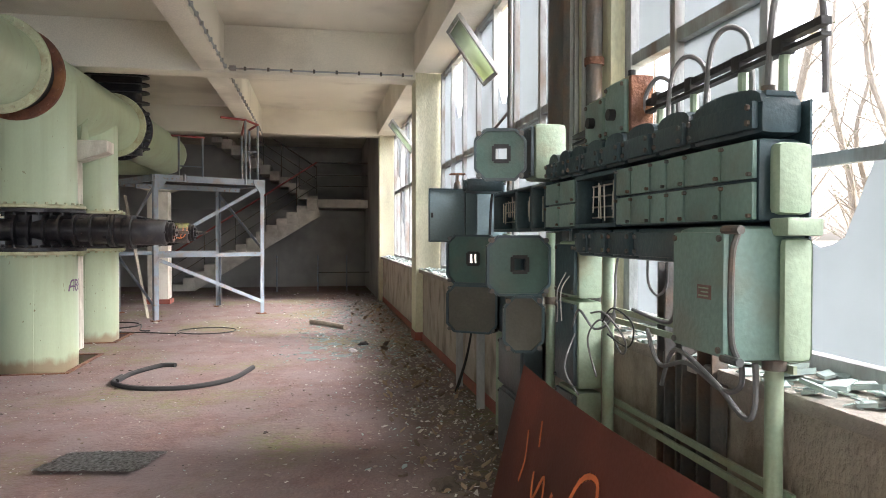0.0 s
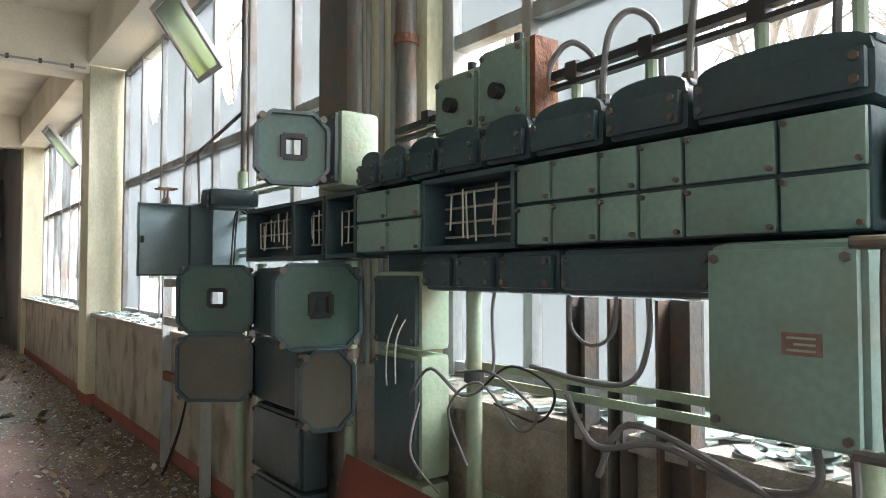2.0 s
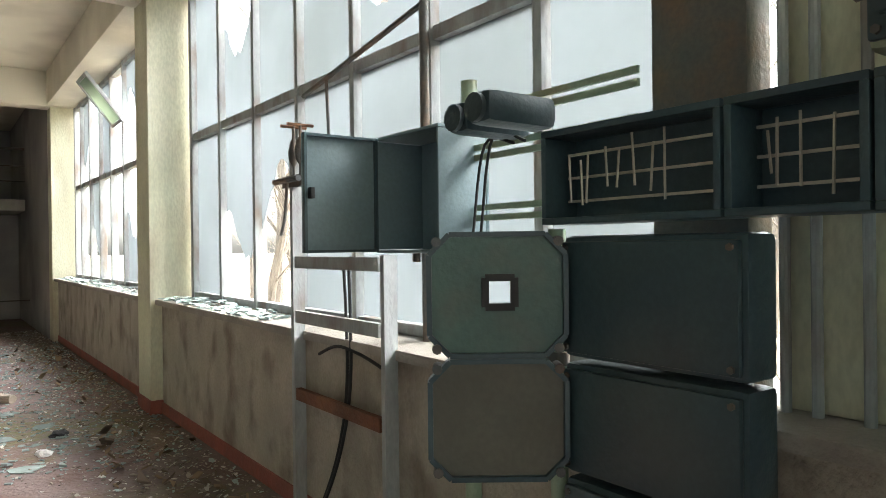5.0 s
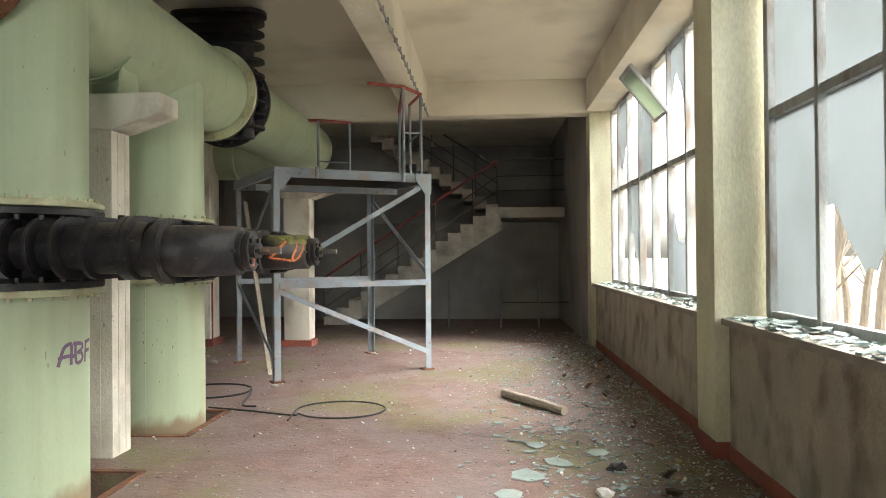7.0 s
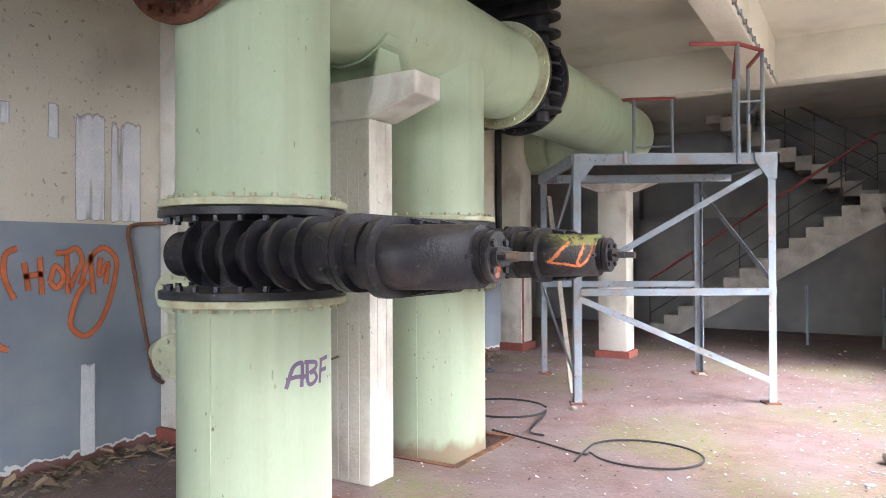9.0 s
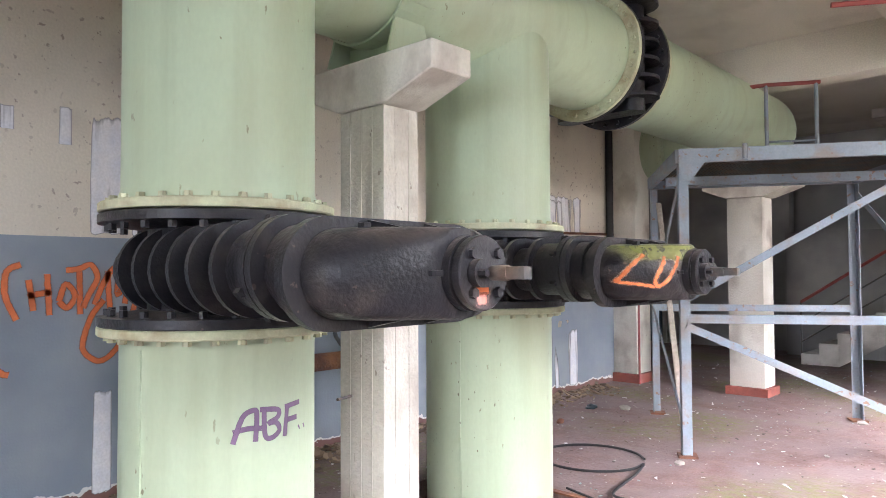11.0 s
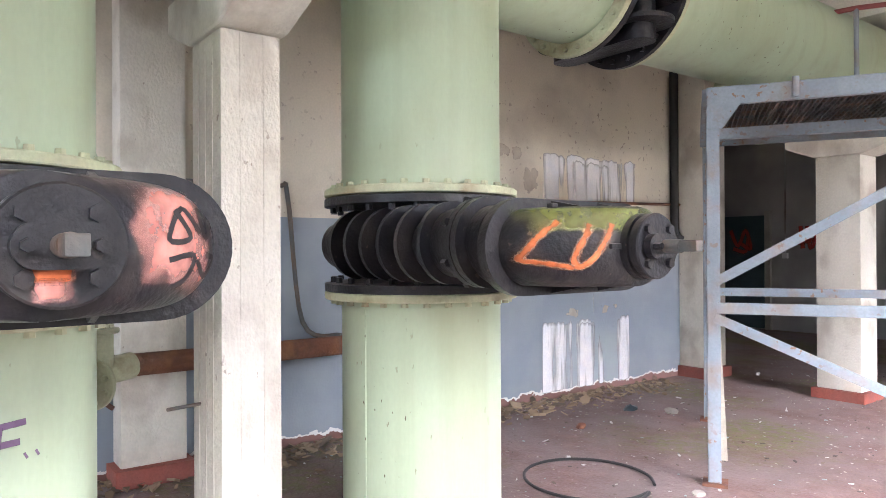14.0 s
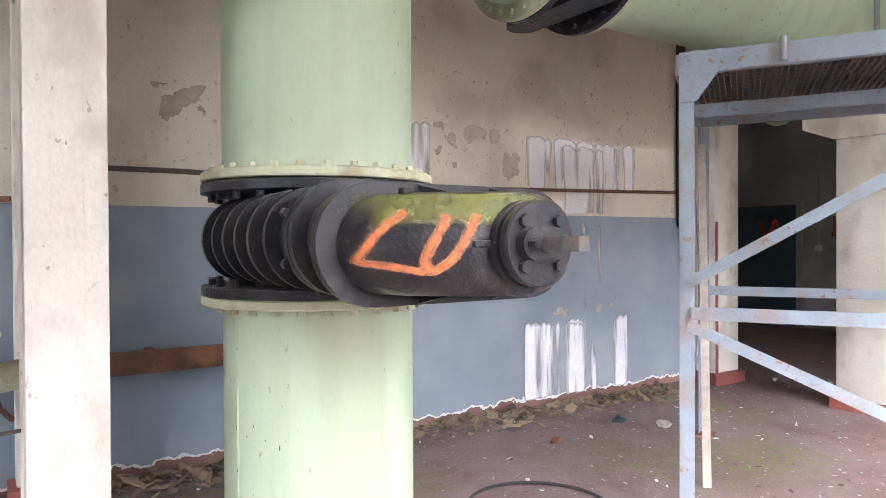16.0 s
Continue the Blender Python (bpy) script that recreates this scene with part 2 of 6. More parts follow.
def spray(name, col, lo, hi, rough_edge=0.5, scale=60.0, stretch=(1, 1, 1), col2=None):
    """Paint, film or lime on another surface: solid in the middle of the stroke, ragged and thin towards its edge."""
    m = mat(name, col, 0.7, col2=col2, scale=8, bump=0.0)
    nd, lk = m.node_tree.nodes, m.node_tree.links
    at, tc, mp = nd.new("ShaderNodeAttribute"), nd.new("ShaderNodeTexCoord"), nd.new("ShaderNodeMapping")
    at.attribute_name = "soft"
    mp.inputs["Scale"].default_value = stretch
    n = nd.new("ShaderNodeTexNoise")
    n.inputs["Scale"].default_value, n.inputs["Detail"].default_value = scale, 5
    ma, ad, rg_ = nd.new("ShaderNodeMath"), nd.new("ShaderNodeMath"), nd.new("ShaderNodeMapRange")
    ma.operation, ad.operation = "MULTIPLY_ADD", "ADD"
    ma.inputs[1].default_value, ma.inputs[2].default_value = rough_edge * 2, -rough_edge
    lk.new(tc.outputs["Object"], mp.inputs[0]), lk.new(mp.outputs[0], n.inputs["Vector"]), lk.new(n.outputs[0], ma.inputs[0])
    lk.new(ma.outputs[0], ad.inputs[0]), lk.new(at.outputs["Fac"], ad.inputs[1]), lk.new(ad.outputs[0], rg_.inputs[0])
    rg_.inputs[1].default_value, rg_.inputs[2].default_value = lo, hi
    lk.new(rg_.outputs[0], nd["Principled BSDF"].inputs["Alpha"])
    return m


M["orange"] = spray("orange_spray", (0.78, 0.20, 0.06), 0.15, 0.75, 0.35)
M["orangethin"] = spray("thin_orange_spray", (0.66, 0.22, 0.08), 0.25, 1.25, 0.35, 40)
M["pink"] = spray("pink_spray", (0.74, 0.32, 0.25), 0.3, 1.2, 0.9, 14)
M["purple"] = spray("purple_spray", (0.22, 0.14, 0.24), 0.15, 0.4, 0.15)
M["moss"] = spray("moss_film", (0.19, 0.195, 0.045), 0.25, 1.2, 0.7, 16, col2=(0.14, 0.145, 0.045))
M["lime"] = spray("lime_run", (0.92, 0.90, 0.90), 0.76, 1.02, 1.2, 1.5, (1, 4.2, 0.4), col2=(0.80, 0.81, 0.86))
M["bare"] = spray("bare_plaster", (0.52, 0.46, 0.38), 0.92, 0.98, 1.4, 7, col2=(0.38, 0.32, 0.25))
M["ink"] = spray("black_marker", (0.03, 0.025, 0.025), 0.2, 0.5, 0.2)
M["redspray"] = spray("red_spray", (0.45, 0.06, 0.05), 0.2, 0.7, 0.4)
M["white"] = mat("lime_white", (0.75, 0.73, 0.71), 0.9, scale=8, bump=0.3)
M["debris"] = mat("litter", (0.16, 0.13, 0.10), 0.95, scale=9, bump=0.3)
M["wood"] = mat("grey_wood", (0.48, 0.42, 0.34), 0.85, scale=4, stretch=(6, 1, 6), bump=0.4)
M["bark"] = mat("bark", (0.30, 0.26, 0.21), 0.95, col2=(0.20, 0.17, 0.14), scale=6, stretch=(3, 3, 0.6), bump=0.6)
M["leaf"] = mat("spring_leaf", (0.12, 0.13, 0.05), 0.8, vary=0.3, bump=0.0)
M["soil"] = mat("leaf_litter_ground", (0.42, 0.34, 0.24), 1.0, col2=(0.34, 0.29, 0.19), scale=2, stain=(0.12, 0.14, 0.05), bump=0.5)
M["rug"] = mat("grey_felt", (0.45, 0.43, 0.41), 1.0, col2=(0.12, 0.11, 0.10), scale=40, bump=0.8)
M["redlabel"] = mat("faded_red_label", (0.24, 0.14, 0.125), 0.6, scale=20)


def litter_mix(name, cols):
    m = mat(name, cols[0], 0.85, bump=0.0)
    nd, lk = m.node_tree.nodes, m.node_tree.links
    g = nd.new("ShaderNodeNewGeometry")
    r = nd.new("ShaderNodeValToRGB")
    r.color_ramp.interpolation = "CONSTANT"
    while len(r.color_ramp.elements) < len(cols):
        r.color_ramp.elements.new(0.5)
    for i, c in enumerate(cols):
        r.color_ramp.elements[i].position = i / len(cols)
        r.color_ramp.elements[i].color = (*c, 1)
    lk.new(g.outputs["Random Per Island"], r.inputs[0])
    lk.new(r.outputs[0], nd["Principled BSDF"].inputs["Base Color"])
    return m


M["litter"] = litter_mix("mixed_litter", [(0.30, 0.25, 0.21), (0.42, 0.36, 0.30), (0.55, 0.51, 0.45), (0.17, 0.14, 0.12), (0.42, 0.52, 0.50), (0.34, 0.29, 0.24), (0.66, 0.63, 0.58)])
M["chips"] = litter_mix("floor_chips", [(0.14, 0.11, 0.09), (0.24, 0.19, 0.16), (0.32, 0.27, 0.22), (0.09, 0.075, 0.065), (0.30, 0.37, 0.36), (0.19, 0.15, 0.12), (0.45, 0.42, 0.38)])
M["leaves"] = litter_mix("dead_leaves", [(0.24, 0.17, 0.11), (0.34, 0.25, 0.16), (0.15, 0.11, 0.08)])


def frosted(name="frosted_wired_glass", dim=(0.108, 0.119, 0.122), clear=(0.15, 0.165, 0.174)):
    m = bpy.data.materials.new(name)
    m.use_nodes = True
    nd, lk = m.node_tree.nodes, m.node_tree.links
    bs = nd["Principled BSDF"]
    bs.inputs["Base Color"].default_value, bs.inputs["Roughness"].default_value = (0.72, 0.76, 0.77, 1), 0.35
    tr, mx = nd.new("ShaderNodeBsdfTranslucent"), nd.new("ShaderNodeMixShader")
    tc, n, r = nd.new("ShaderNodeTexCoord"), nd.new("ShaderNodeTexNoise"), nd.new("ShaderNodeValToRGB")
    n.inputs["Scale"].default_value, n.inputs["Detail"].default_value = 1.1, 6
    r.color_ramp.elements[0].color, r.color_ramp.elements[1].color = (*dim, 1), (*clear, 1)
    r.color_ramp.elements[0].position, r.color_ramp.elements[1].position = 0.35, 0.6
    lk.new(tc.outputs["Object"], n.inputs["Vector"]), lk.new(n.outputs[0], r.inputs[0])
    lk.new(r.outputs[0], tr.inputs["Color"])
    mx.inputs[0].default_value = 0.82
    lk.new(bs.outputs[0], mx.inputs[1]), lk.new(tr.outputs[0], mx.inputs[2])
    lk.new(mx.outputs[0], nd["Material Output"].inputs["Surface"])
    return m


M["frost"] = frosted()
M["mosspane"] = frosted("mossy_glass", (0.07, 0.085, 0.03), (0.15, 0.18, 0.13))
M["shard"] = mat("greenish_glass_shard", (0.40, 0.47, 0.45), 0.12, col2=(0.30, 0.37, 0.35), scale=6, bump=0.0)


# ---- mesh helpers ----
def mesh_ob(name, bm, material, smooth=0.0):
    me = bpy.data.meshes.new(name)
    bmesh.ops.recalc_face_normals(bm, faces=bm.faces)
    bm.to_mesh(me)
    bm.free()
    if material is not None:
        me.materials.append(material)
    if smooth:
        me.shade_smooth()
        me.set_sharp_from_angle(angle=radians(smooth))
    return new(name, me)


def part(name, bm, material, parent, label="", smooth=35.0):
    ob = mesh_ob(name, bm, material, smooth)
    ob.parent = parent
    if label:
        ob["label"] = label
    return ob


def thing(name, label, category, group="", kind="", at=(0, 0, 0)):
    ob = new(name)
    ob.location = at
    ob.empty_display_size = 0.1
    return tagged(ob, label, category, group, kind)


def solo(name, bm, material, label, category, group="", kind="", smooth=35.0):
    return tagged(mesh_ob(name, bm, material, smooth), label, category, group, kind)


def box(bm, lo, hi, bevel=0.0, m=None):
    v = bmesh.ops.create_cube(bm, size=1.0)["verts"]
    c = [(a + b) / 2 for a, b in zip(lo, hi)]
    s = [abs(b - a) for a, b in zip(lo, hi)]
    bmesh.ops.transform(bm, matrix=Matrix.Translation(c) @ Matrix.Diagonal((*s, 1)), verts=v)
    if bevel:
        es = list({e for q in v for e in q.link_edges})
        g = bmesh.ops.bevel(bm, geom=es, offset=bevel, segments=2, affect="EDGES", profile=0.6)
        v = list({q for f in g["faces"] for q in f.verts} | {q for q in v if q.is_valid})
    if m is not None:
        bmesh.ops.transform(bm, matrix=m, verts=v)
    return bm


def B(lo, hi, bevel=0.0, m=None):
    return box(bmesh.new(), lo, hi, bevel, m)


def cyl(bm, a, b, r, seg=16, r2=None, caps=True):
    a, b = Vector(a), Vector(b)
    d = b - a
    q = d.to_track_quat("Z", "Y").to_matrix().to_4x4()
    bmesh.ops.create_cone(bm, cap_ends=caps, segments=seg, radius1=r, radius2=r if r2 is None else r2, depth=d.length, matrix=Matrix.Translation((a + b) / 2) @ q)
    return bm


def C(a, b, r, seg=16, r2=None):
    return cyl(bmesh.new(), a, b, r, seg, r2)


def bar(bm, a, b, w, h, up=(0, 0, 1)):
    """A straight bar of w x h from a to b."""
    a, b = Vector(a), Vector(b)
    d = (b - a).normalized()
    s = d.cross(Vector(up)).normalized()
    u = s.cross(d)
    vs = [bm.verts.new(p + s * i * w / 2 + u * j * h / 2) for p in (a, b) for i, j in ((-1, -1), (1, -1), (1, 1), (-1, 1))]
    for f in ((0, 1, 2, 3), (4, 5, 6, 7), (0, 1, 5, 4), (1, 2, 6, 5), (2, 3, 7, 6), (3, 0, 4, 7)):
        bm.faces.new([vs[k] for k in f])
    return bm


def smooth_line(pts, n=6):
    pts = [Vector(p) for p in pts]
    out = []
    for i in range(len(pts) - 1):
        p0, p1, p2, p3 = pts[max(i - 1, 0)], pts[i], pts[i + 1], pts[min(i + 2, len(pts) - 1)]
        for k in range(n):
            t = k / n
            out.append(0.5 * (2 * p1 + (p2 - p0) * t + (2 * p0 - 5 * p1 + 4 * p2 - p3) * t * t + (3 * p1 - p0 - 3 * p2 + p3) * t ** 3))
    return out + [pts[-1]]


def tube(bm, pts, r, seg=8, curve=True, n=6, taper=None):
    ps = smooth_line(pts, n) if curve else [Vector(p) for p in pts]
    rings, up = [], Vector((0.13, 0.21, 0.97))
    for i, p in enumerate(ps):
        d = (ps[min(i + 1, len(ps) - 1)] - ps[max(i - 1, 0)]).normalized()
        s = d.cross(up)
        s = s.normalized() if s.length > 1e-4 else Vector((1, 0, 0))
        u = s.cross(d)
        up = u
        rr = r if taper is None else r + (taper - r) * i / (len(ps) - 1)
        rings.append([bm.verts.new(p + s * rr * math.cos(k * math.tau / seg) + u * rr * math.sin(k * math.tau / seg)) for k in range(seg)])
    for a, b in zip(rings, rings[1:]):
        for k in range(seg):
            bm.faces.new((a[k], a[(k + 1) % seg], b[(k + 1) % seg], b[k]))
    bm.faces.new(rings[0][::-1])
    bm.faces.new(rings[-1])
    return bm


def T(pts, r, seg=8, **k):
    return tube(bmesh.new(), pts, r, seg, **k)


def ribbon(bm, pts, w, place, n=5):
    """A sprayed stroke of width w along 2D points, laid on a surface by place(u, v); its edge fades."""
    soft = bm.verts.layers.float.get("soft") or bm.verts.layers.float.new("soft")
    ps = smooth_line([(p[0], p[1], 0) for p in pts], n)
    prev = None
    for i, p in enumerate(ps):
        d = (ps[min(i + 1, len(ps) - 1)] - ps[max(i - 1, 0)]).normalized()
        q = Vector((-d.y, d.x, 0)) * w * 0.75
        row = []
        for k, f in ((-1, 0.0), (-0.5, 0.75), (0, 1.0), (0.5, 0.75), (1, 0.0)):
            v = bm.verts.new(place(p.x + q.x * k, p.y + q.y * k))
            v[soft] = f
            row.append(v)
        if prev:
            for k in range(4):
                bm.faces.new((prev[k], prev[k + 1], row[k + 1], row[k]))
        prev = row


def film(u0, u1, v0, v1, place, nu=10, nv=10, edge=0.25, hang=False):
    """A thin ragged film over a patch of a surface; a hanging one is solid at the top and thins out below."""
    bm = bmesh.new()
    soft = bm.verts.layers.float.new("soft")
    rows = []
    for i in range(nu + 1):
        row = []
        for j in range(nv + 1):
            a, b = i / nu, j / nv
            v = bm.verts.new(place(u0 + (u1 - u0) * a, v0 + (v1 - v0) * b))
            side = min(a, 1 - a) / edge
            v[soft] = max(0.0, min(1.0, side, (1 - b) / 0.12, b / (0.05 if hang else edge)))
            row.append(v)
        rows.append(row)
    for p, q in zip(rows, rows[1:]):
        for j in range(nv):
            bm.faces.new((p[j], p[j + 1], q[j + 1], q[j]))
    return bm


def extrude_outline(bm, pts, h, m):
    """A plate with outline pts in its xy plane, thickness h along z, at pose m."""
    lo = [bm.verts.new(m @ Vector((x, y, 0))) for x, y in pts]
    hi = [bm.verts.new(m @ Vector((x, y, h))) for x, y in pts]
    bm.faces.new(lo[::-1]), bm.faces.new(hi)
    for i in range(len(pts)):
        j = (i + 1) % len(pts)
        bm.faces.new((lo[i], lo[j], hi[j], hi[i]))
    return bm


def stadium(hw, hh, n=18):
    """Outline of half width hw along x and half height hh along y, with round ends."""
    c = hw - hh
    return [(c + hh * math.cos(a), hh * math.sin(a)) for a in np.linspace(-math.pi / 2, math.pi / 2, n)] + [(-c - hh * math.cos(a), -hh * math.sin(a)) for a in np.linspace(-math.pi / 2, math.pi / 2, n)]


def lathe(bm, prof, seg, m):
    """Turn (radius, height) points about z at pose m."""
    rings = [[bm.verts.new(m @ Vector((r * math.cos(k * math.tau / seg), r * math.sin(k * math.tau / seg), z))) for k in range(seg)] for r, z in prof]
    for a, b in zip(rings, rings[1:]):
        for k in range(seg):
            bm.faces.new((a[k], a[(k + 1) % seg], b[(k + 1) % seg], b[k]))
    bm.faces.new(rings[0][::-1]), bm.faces.new(rings[-1])
    return bm


STRUCT = "structure"
XW = 2.2       # inner face of the parapet
XG = 2.5       # plane of the glazing
YE = 15.5      # end beam before the stair hall
XL = -4.4      # painted wall
ZC = 4.25      # ceiling
ZB = 3.62      # underside of the beams

# ---- large structure ----
PITS = ((-3.0, -1.86, 7.7, 8.95), (-3.1, -1.97, 9.88, 10.82))
bm = bmesh.new()
xs = [-10.0, -3.1, -3.0, -1.97, -1.86, 2.3]
ys = [-14.0, 7.7, 8.95, 9.88, 10.82, 22.5]
grid = {}
for i in range(5):
    for j in range(5):
        cx, cy = (xs[i] + xs[i + 1]) / 2, (ys[j] + ys[j + 1]) / 2
        if any(a < cx < b and c < cy < d for a, b, c, d in PITS):
            continue
        vs = [grid.setdefault((p, q, z), bm.verts.new((xs[p], ys[q], z))) if (p, q, z) not in grid else grid[(p, q, z)] for z in (0.0,) for p, q in ((i, j), (i + 1, j), (i + 1, j + 1), (i, j + 1))]
        bm.faces.new(vs)
g = bmesh.ops.extrude_face_region(bm, geom=bm.faces[:])
bmesh.ops.translate(bm, verts=[v for v in g["geom"] if isinstance(v, bmesh.types.BMVert)], vec=(0, 0, -0.25))
solo("floor", bm, M["floor"], "dusty terracotta tiled floor with moss patches and two open pits", "floor", kind=STRUCT, smooth=0)
for k, (a, b, c, d) in enumerate(PITS):
    bm = B((a - 0.1, c - 0.1, -1.0), (b + 0.1, d + 0.1, -0.9))
    for lo, hi in (((a - 0.1, c - 0.1, -0.9), (a, d + 0.1, -0.26)), ((b, c - 0.1, -0.9), (b + 0.1, d + 0.1, -0.26)), ((a, c - 0.1, -0.9), (b, c, -0.26)), ((a, d, -0.9), (b, d + 0.1, -0.26))):
        box(bm, lo, hi)
    solo("pit", bm, M["pitdirt"], "dark soil pit lined with concrete around a pipe foot", "pit", kind=STRUCT)
    bm = bmesh.new()
    for p, q in (((a, c), (b, c)), ((b, c), (b, d)), ((b, d), (a, d))):
        bar(bm, (*p, 0.004), (*q, 0.004), 0.05, 0.012)
    solo("trim", bm, M["rust"], "rusty steel angle edging round the floor pit", "trim", kind=STRUCT)

solo("ceiling", B((-10, -14, ZC), (3.0, 22.5, ZC + 0.25)), M["ceiling"], "grimy off-white concrete ceiling slab", "ceiling", kind=STRUCT)


def beam(lo, hi):
    solo("ceiling_beam", B(lo, hi, 0.015), M["ceiling"], "stained cream concrete ceiling beam", "beam", "ceiling beams", STRUCT)


for y in (-9.2, -3.0, 3.4, 9.38):
    beam((XL, y, ZB), (2.1, y + 0.36, ZC))
for y0, y1 in ((-14, -9.2), (-8.84, -3.0), (-2.64, 3.4), (3.76, 9.38), (9.74, YE)):
    beam((-0.75, y0, ZB + 0.02), (-0.45, y1, ZC))
    beam((2.07, y0, 3.72), (2.62, y1, ZC))
beam((-10, YE, 3.70), (2.62, YE + 0.36, ZC))

# window wall
for y0, y1 in ((-14, 9.38), (9.82, YE)):
    solo("parapet_wall", B((XW, y0, 0), (2.6, y1, 0.95)), M["parapet"], "stained rough grey-brown rendered parapet", "wall", "parapets", STRUCT)
    solo("window_sill", B((XW - 0.06, y0 + 0.004, 0.952), (2.62, y1 - 0.004, 1.0), 0.008), M["concrete"], "dirty concrete window sill strewn with glass", "window sill", "sills", STRUCT)
    solo("baseboard", B((XW - 0.012, y0 + 0.004, 0.002), (XW - 0.001, y1 - 0.004, 0.10)), M["redbase"], "faded red painted skirting", "baseboard", "skirtings", STRUCT)
for y0, y1, x0, z0 in ((-9.1, -8.7, 2.36, 1.001), (-2.9, -2.5, 2.36, 1.001), (3.4, 3.95, 2.36, 1.001), (9.38, 9.82, 2.1, 0.12)):
    p = thing("pillar", "pale yellow-green painted concrete pillar with chipped edges", "pillar", "window pillars", STRUCT)
    part("shaft", B((x0, y0, z0), (2.62, y1, 3.72), 0.012), M["greencolumn"], p)
    if z0 < 1:
        part("plinth", B((2.09, y0 - 0.008, 0.0), (2.61, y1 + 0.008, 0.118)), M["redbase"], p, "red painted plinth")
solo("wall_end", B((2.12, YE, 0), (2.62, YE + 0.36, 3.698), 0.01), M["greencolumn"], "pale yellow-green pier beside the dark opening", "wall", kind=STRUCT)
solo("wall_south", B((-10, -14.3, 0), (3, -14.0, ZC)), M["plaster"], "plain plastered wall", "wall", kind=STRUCT)
solo("wall_west", B((XL - 0.3, -14, 0), (XL, 15.7, ZC)), M["leftwall"], "beige plaster wall with blue-grey dado and white lime runs", "wall", kind=STRUCT)
solo("wall_far_west", B((-10.3, 15.4, 0), (-10, 22.5, ZC + 3)), M["darkwall"], "mottled grey wall", "wall", kind=STRUCT)
solo("wall_return", B((-10, 15.4, 0), (XL - 0.3, 15.7, ZC)), M["darkwall"], "mottled grey wall", "wall", kind=STRUCT)
solo("wall_north", B((-10, 22.2, 0), (2.6, 22.5, 7.2)), M["darkwall"], "mottled grey rear wall of the stair hall", "wall", kind=STRUCT)
solo("wall_stair_side", B((2.12, YE + 0.37, 0), (2.5, 22.2, 7.2)), M["darkwall"], "mottled grey side wall of the stair hall", "wall", kind=STRUCT)
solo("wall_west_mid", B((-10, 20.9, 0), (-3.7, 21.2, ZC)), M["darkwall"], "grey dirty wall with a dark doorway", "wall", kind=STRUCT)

# ---- windows ----
rng = random.Random(4)


def jagged(y0, y1, z0, z1, kind):
    """Outline of what is left of a pane: whole, or with its lower or upper part broken out along a jagged line."""
    if kind == "whole":
        return [(y0, z0), (y1, z0), (y1, z1), (y0, z1)]
    ph, base = rng.uniform(0, 6), rng.uniform(0.35, 0.6)
    cut = [(y0 + (y1 - y0) * i / 12, z0 + (z1 - z0) * (base + 0.16 * math.sin(ph + i * 0.42) + 0.035 * rng.uniform(-1, 1))) for i in range(13)]
    if kind == "top":
        return cut + [(y1, z1), (y0, z1)]
    return [(y0, z0), (y1, z0)] + cut[::-1]


def window(name, cuts, panes, top, label):
    w = thing(name, label, "window", "steel windows", STRUCT)
    y0, y1, zt = cuts[0], cuts[-1], 2.42
    for y in cuts:
        wdt = 0.075 if y in (y0, y1) else 0.05
        part("mullion", B((XG - 0.06, y - wdt / 2, 1.002), (XG + 0.03, y + wdt / 2, top), 0.006), M["mullion"], w)
    for a, b in zip(cuts, cuts[1:]):
        for z, h in ((1.03, 0.055), (zt, 0.065), (top - 0.03, 0.055)):
            part("transom", B((XG - 0.05, a + 0.026, z - h / 2), (XG + 0.02, b - 0.026, z + h / 2), 0.005), M["mullion"], w)
    for i, (a, b) in enumerate(zip(cuts, cuts[1:])):
        for lo, hi, k in ((1.06, zt - 0.034, panes[2 * i]), (zt + 0.034, top - 0.06, panes[2 * i + 1])):
            if k == "gone":
                continue
            bm = bmesh.new()
            extrude_outline(bm, jagged(a + 0.027, b - 0.027, lo, hi, k), 0.005, Matrix(((0, 0, 1, XG - 0.01), (1, 0, 0, 0), (0, 1, 0, 0), (0, 0, 0, 1))))
            pane = part("pane", bm, M["frost"], w, smooth=0)
            pane.visible_shadow = False
    return w


W_, T_, L_, G_ = "whole", "top", "low", "gone"
window("window_1", [4.2, 4.93, 5.65, 6.38, 7.1, 7.83, 8.56, 9.3], [W_, W_, W_, W_, W_, L_, W_, W_, T_, W_, T_, L_, W_, W_], 3.7, "steel window of frosted glass, added out of view for light, several panes broken")
window("window_2", [9.9, 10.6, 11.3, 12.0, 12.72, 13.44, 14.16, 14.88, 15.42], [G_, W_, G_, G_, L_, T_, G_, G_, G_, W_, T_, G_, G_, T_, G_, G_], 3.7, "tall steel window with most panes gone")
# unseen bays behind the start, added to let more sky light in
window("window_4", [-13.9, -12.7, -11.5, -10.3, -9.15], [W_] * 8, 3.7, "steel window of frosted glass, added out of view for light")
window("window_5", [-8.65, -7.5, -6.3, -5.1, -4.0, -2.95], [W_] * 10, 3.7, "steel window of frosted glass, added out of view for light")
window("window_3", [-2.45, -1.4, -0.7, 0.0, 0.75, 1.42, 2.17, 2.87, 3.36], [W_] * 8 + [W_, W_, L_, T_, W_, W_, L_, W_], 3.7, "steel window of frosted glass, added out of view for light, lower panes broken")


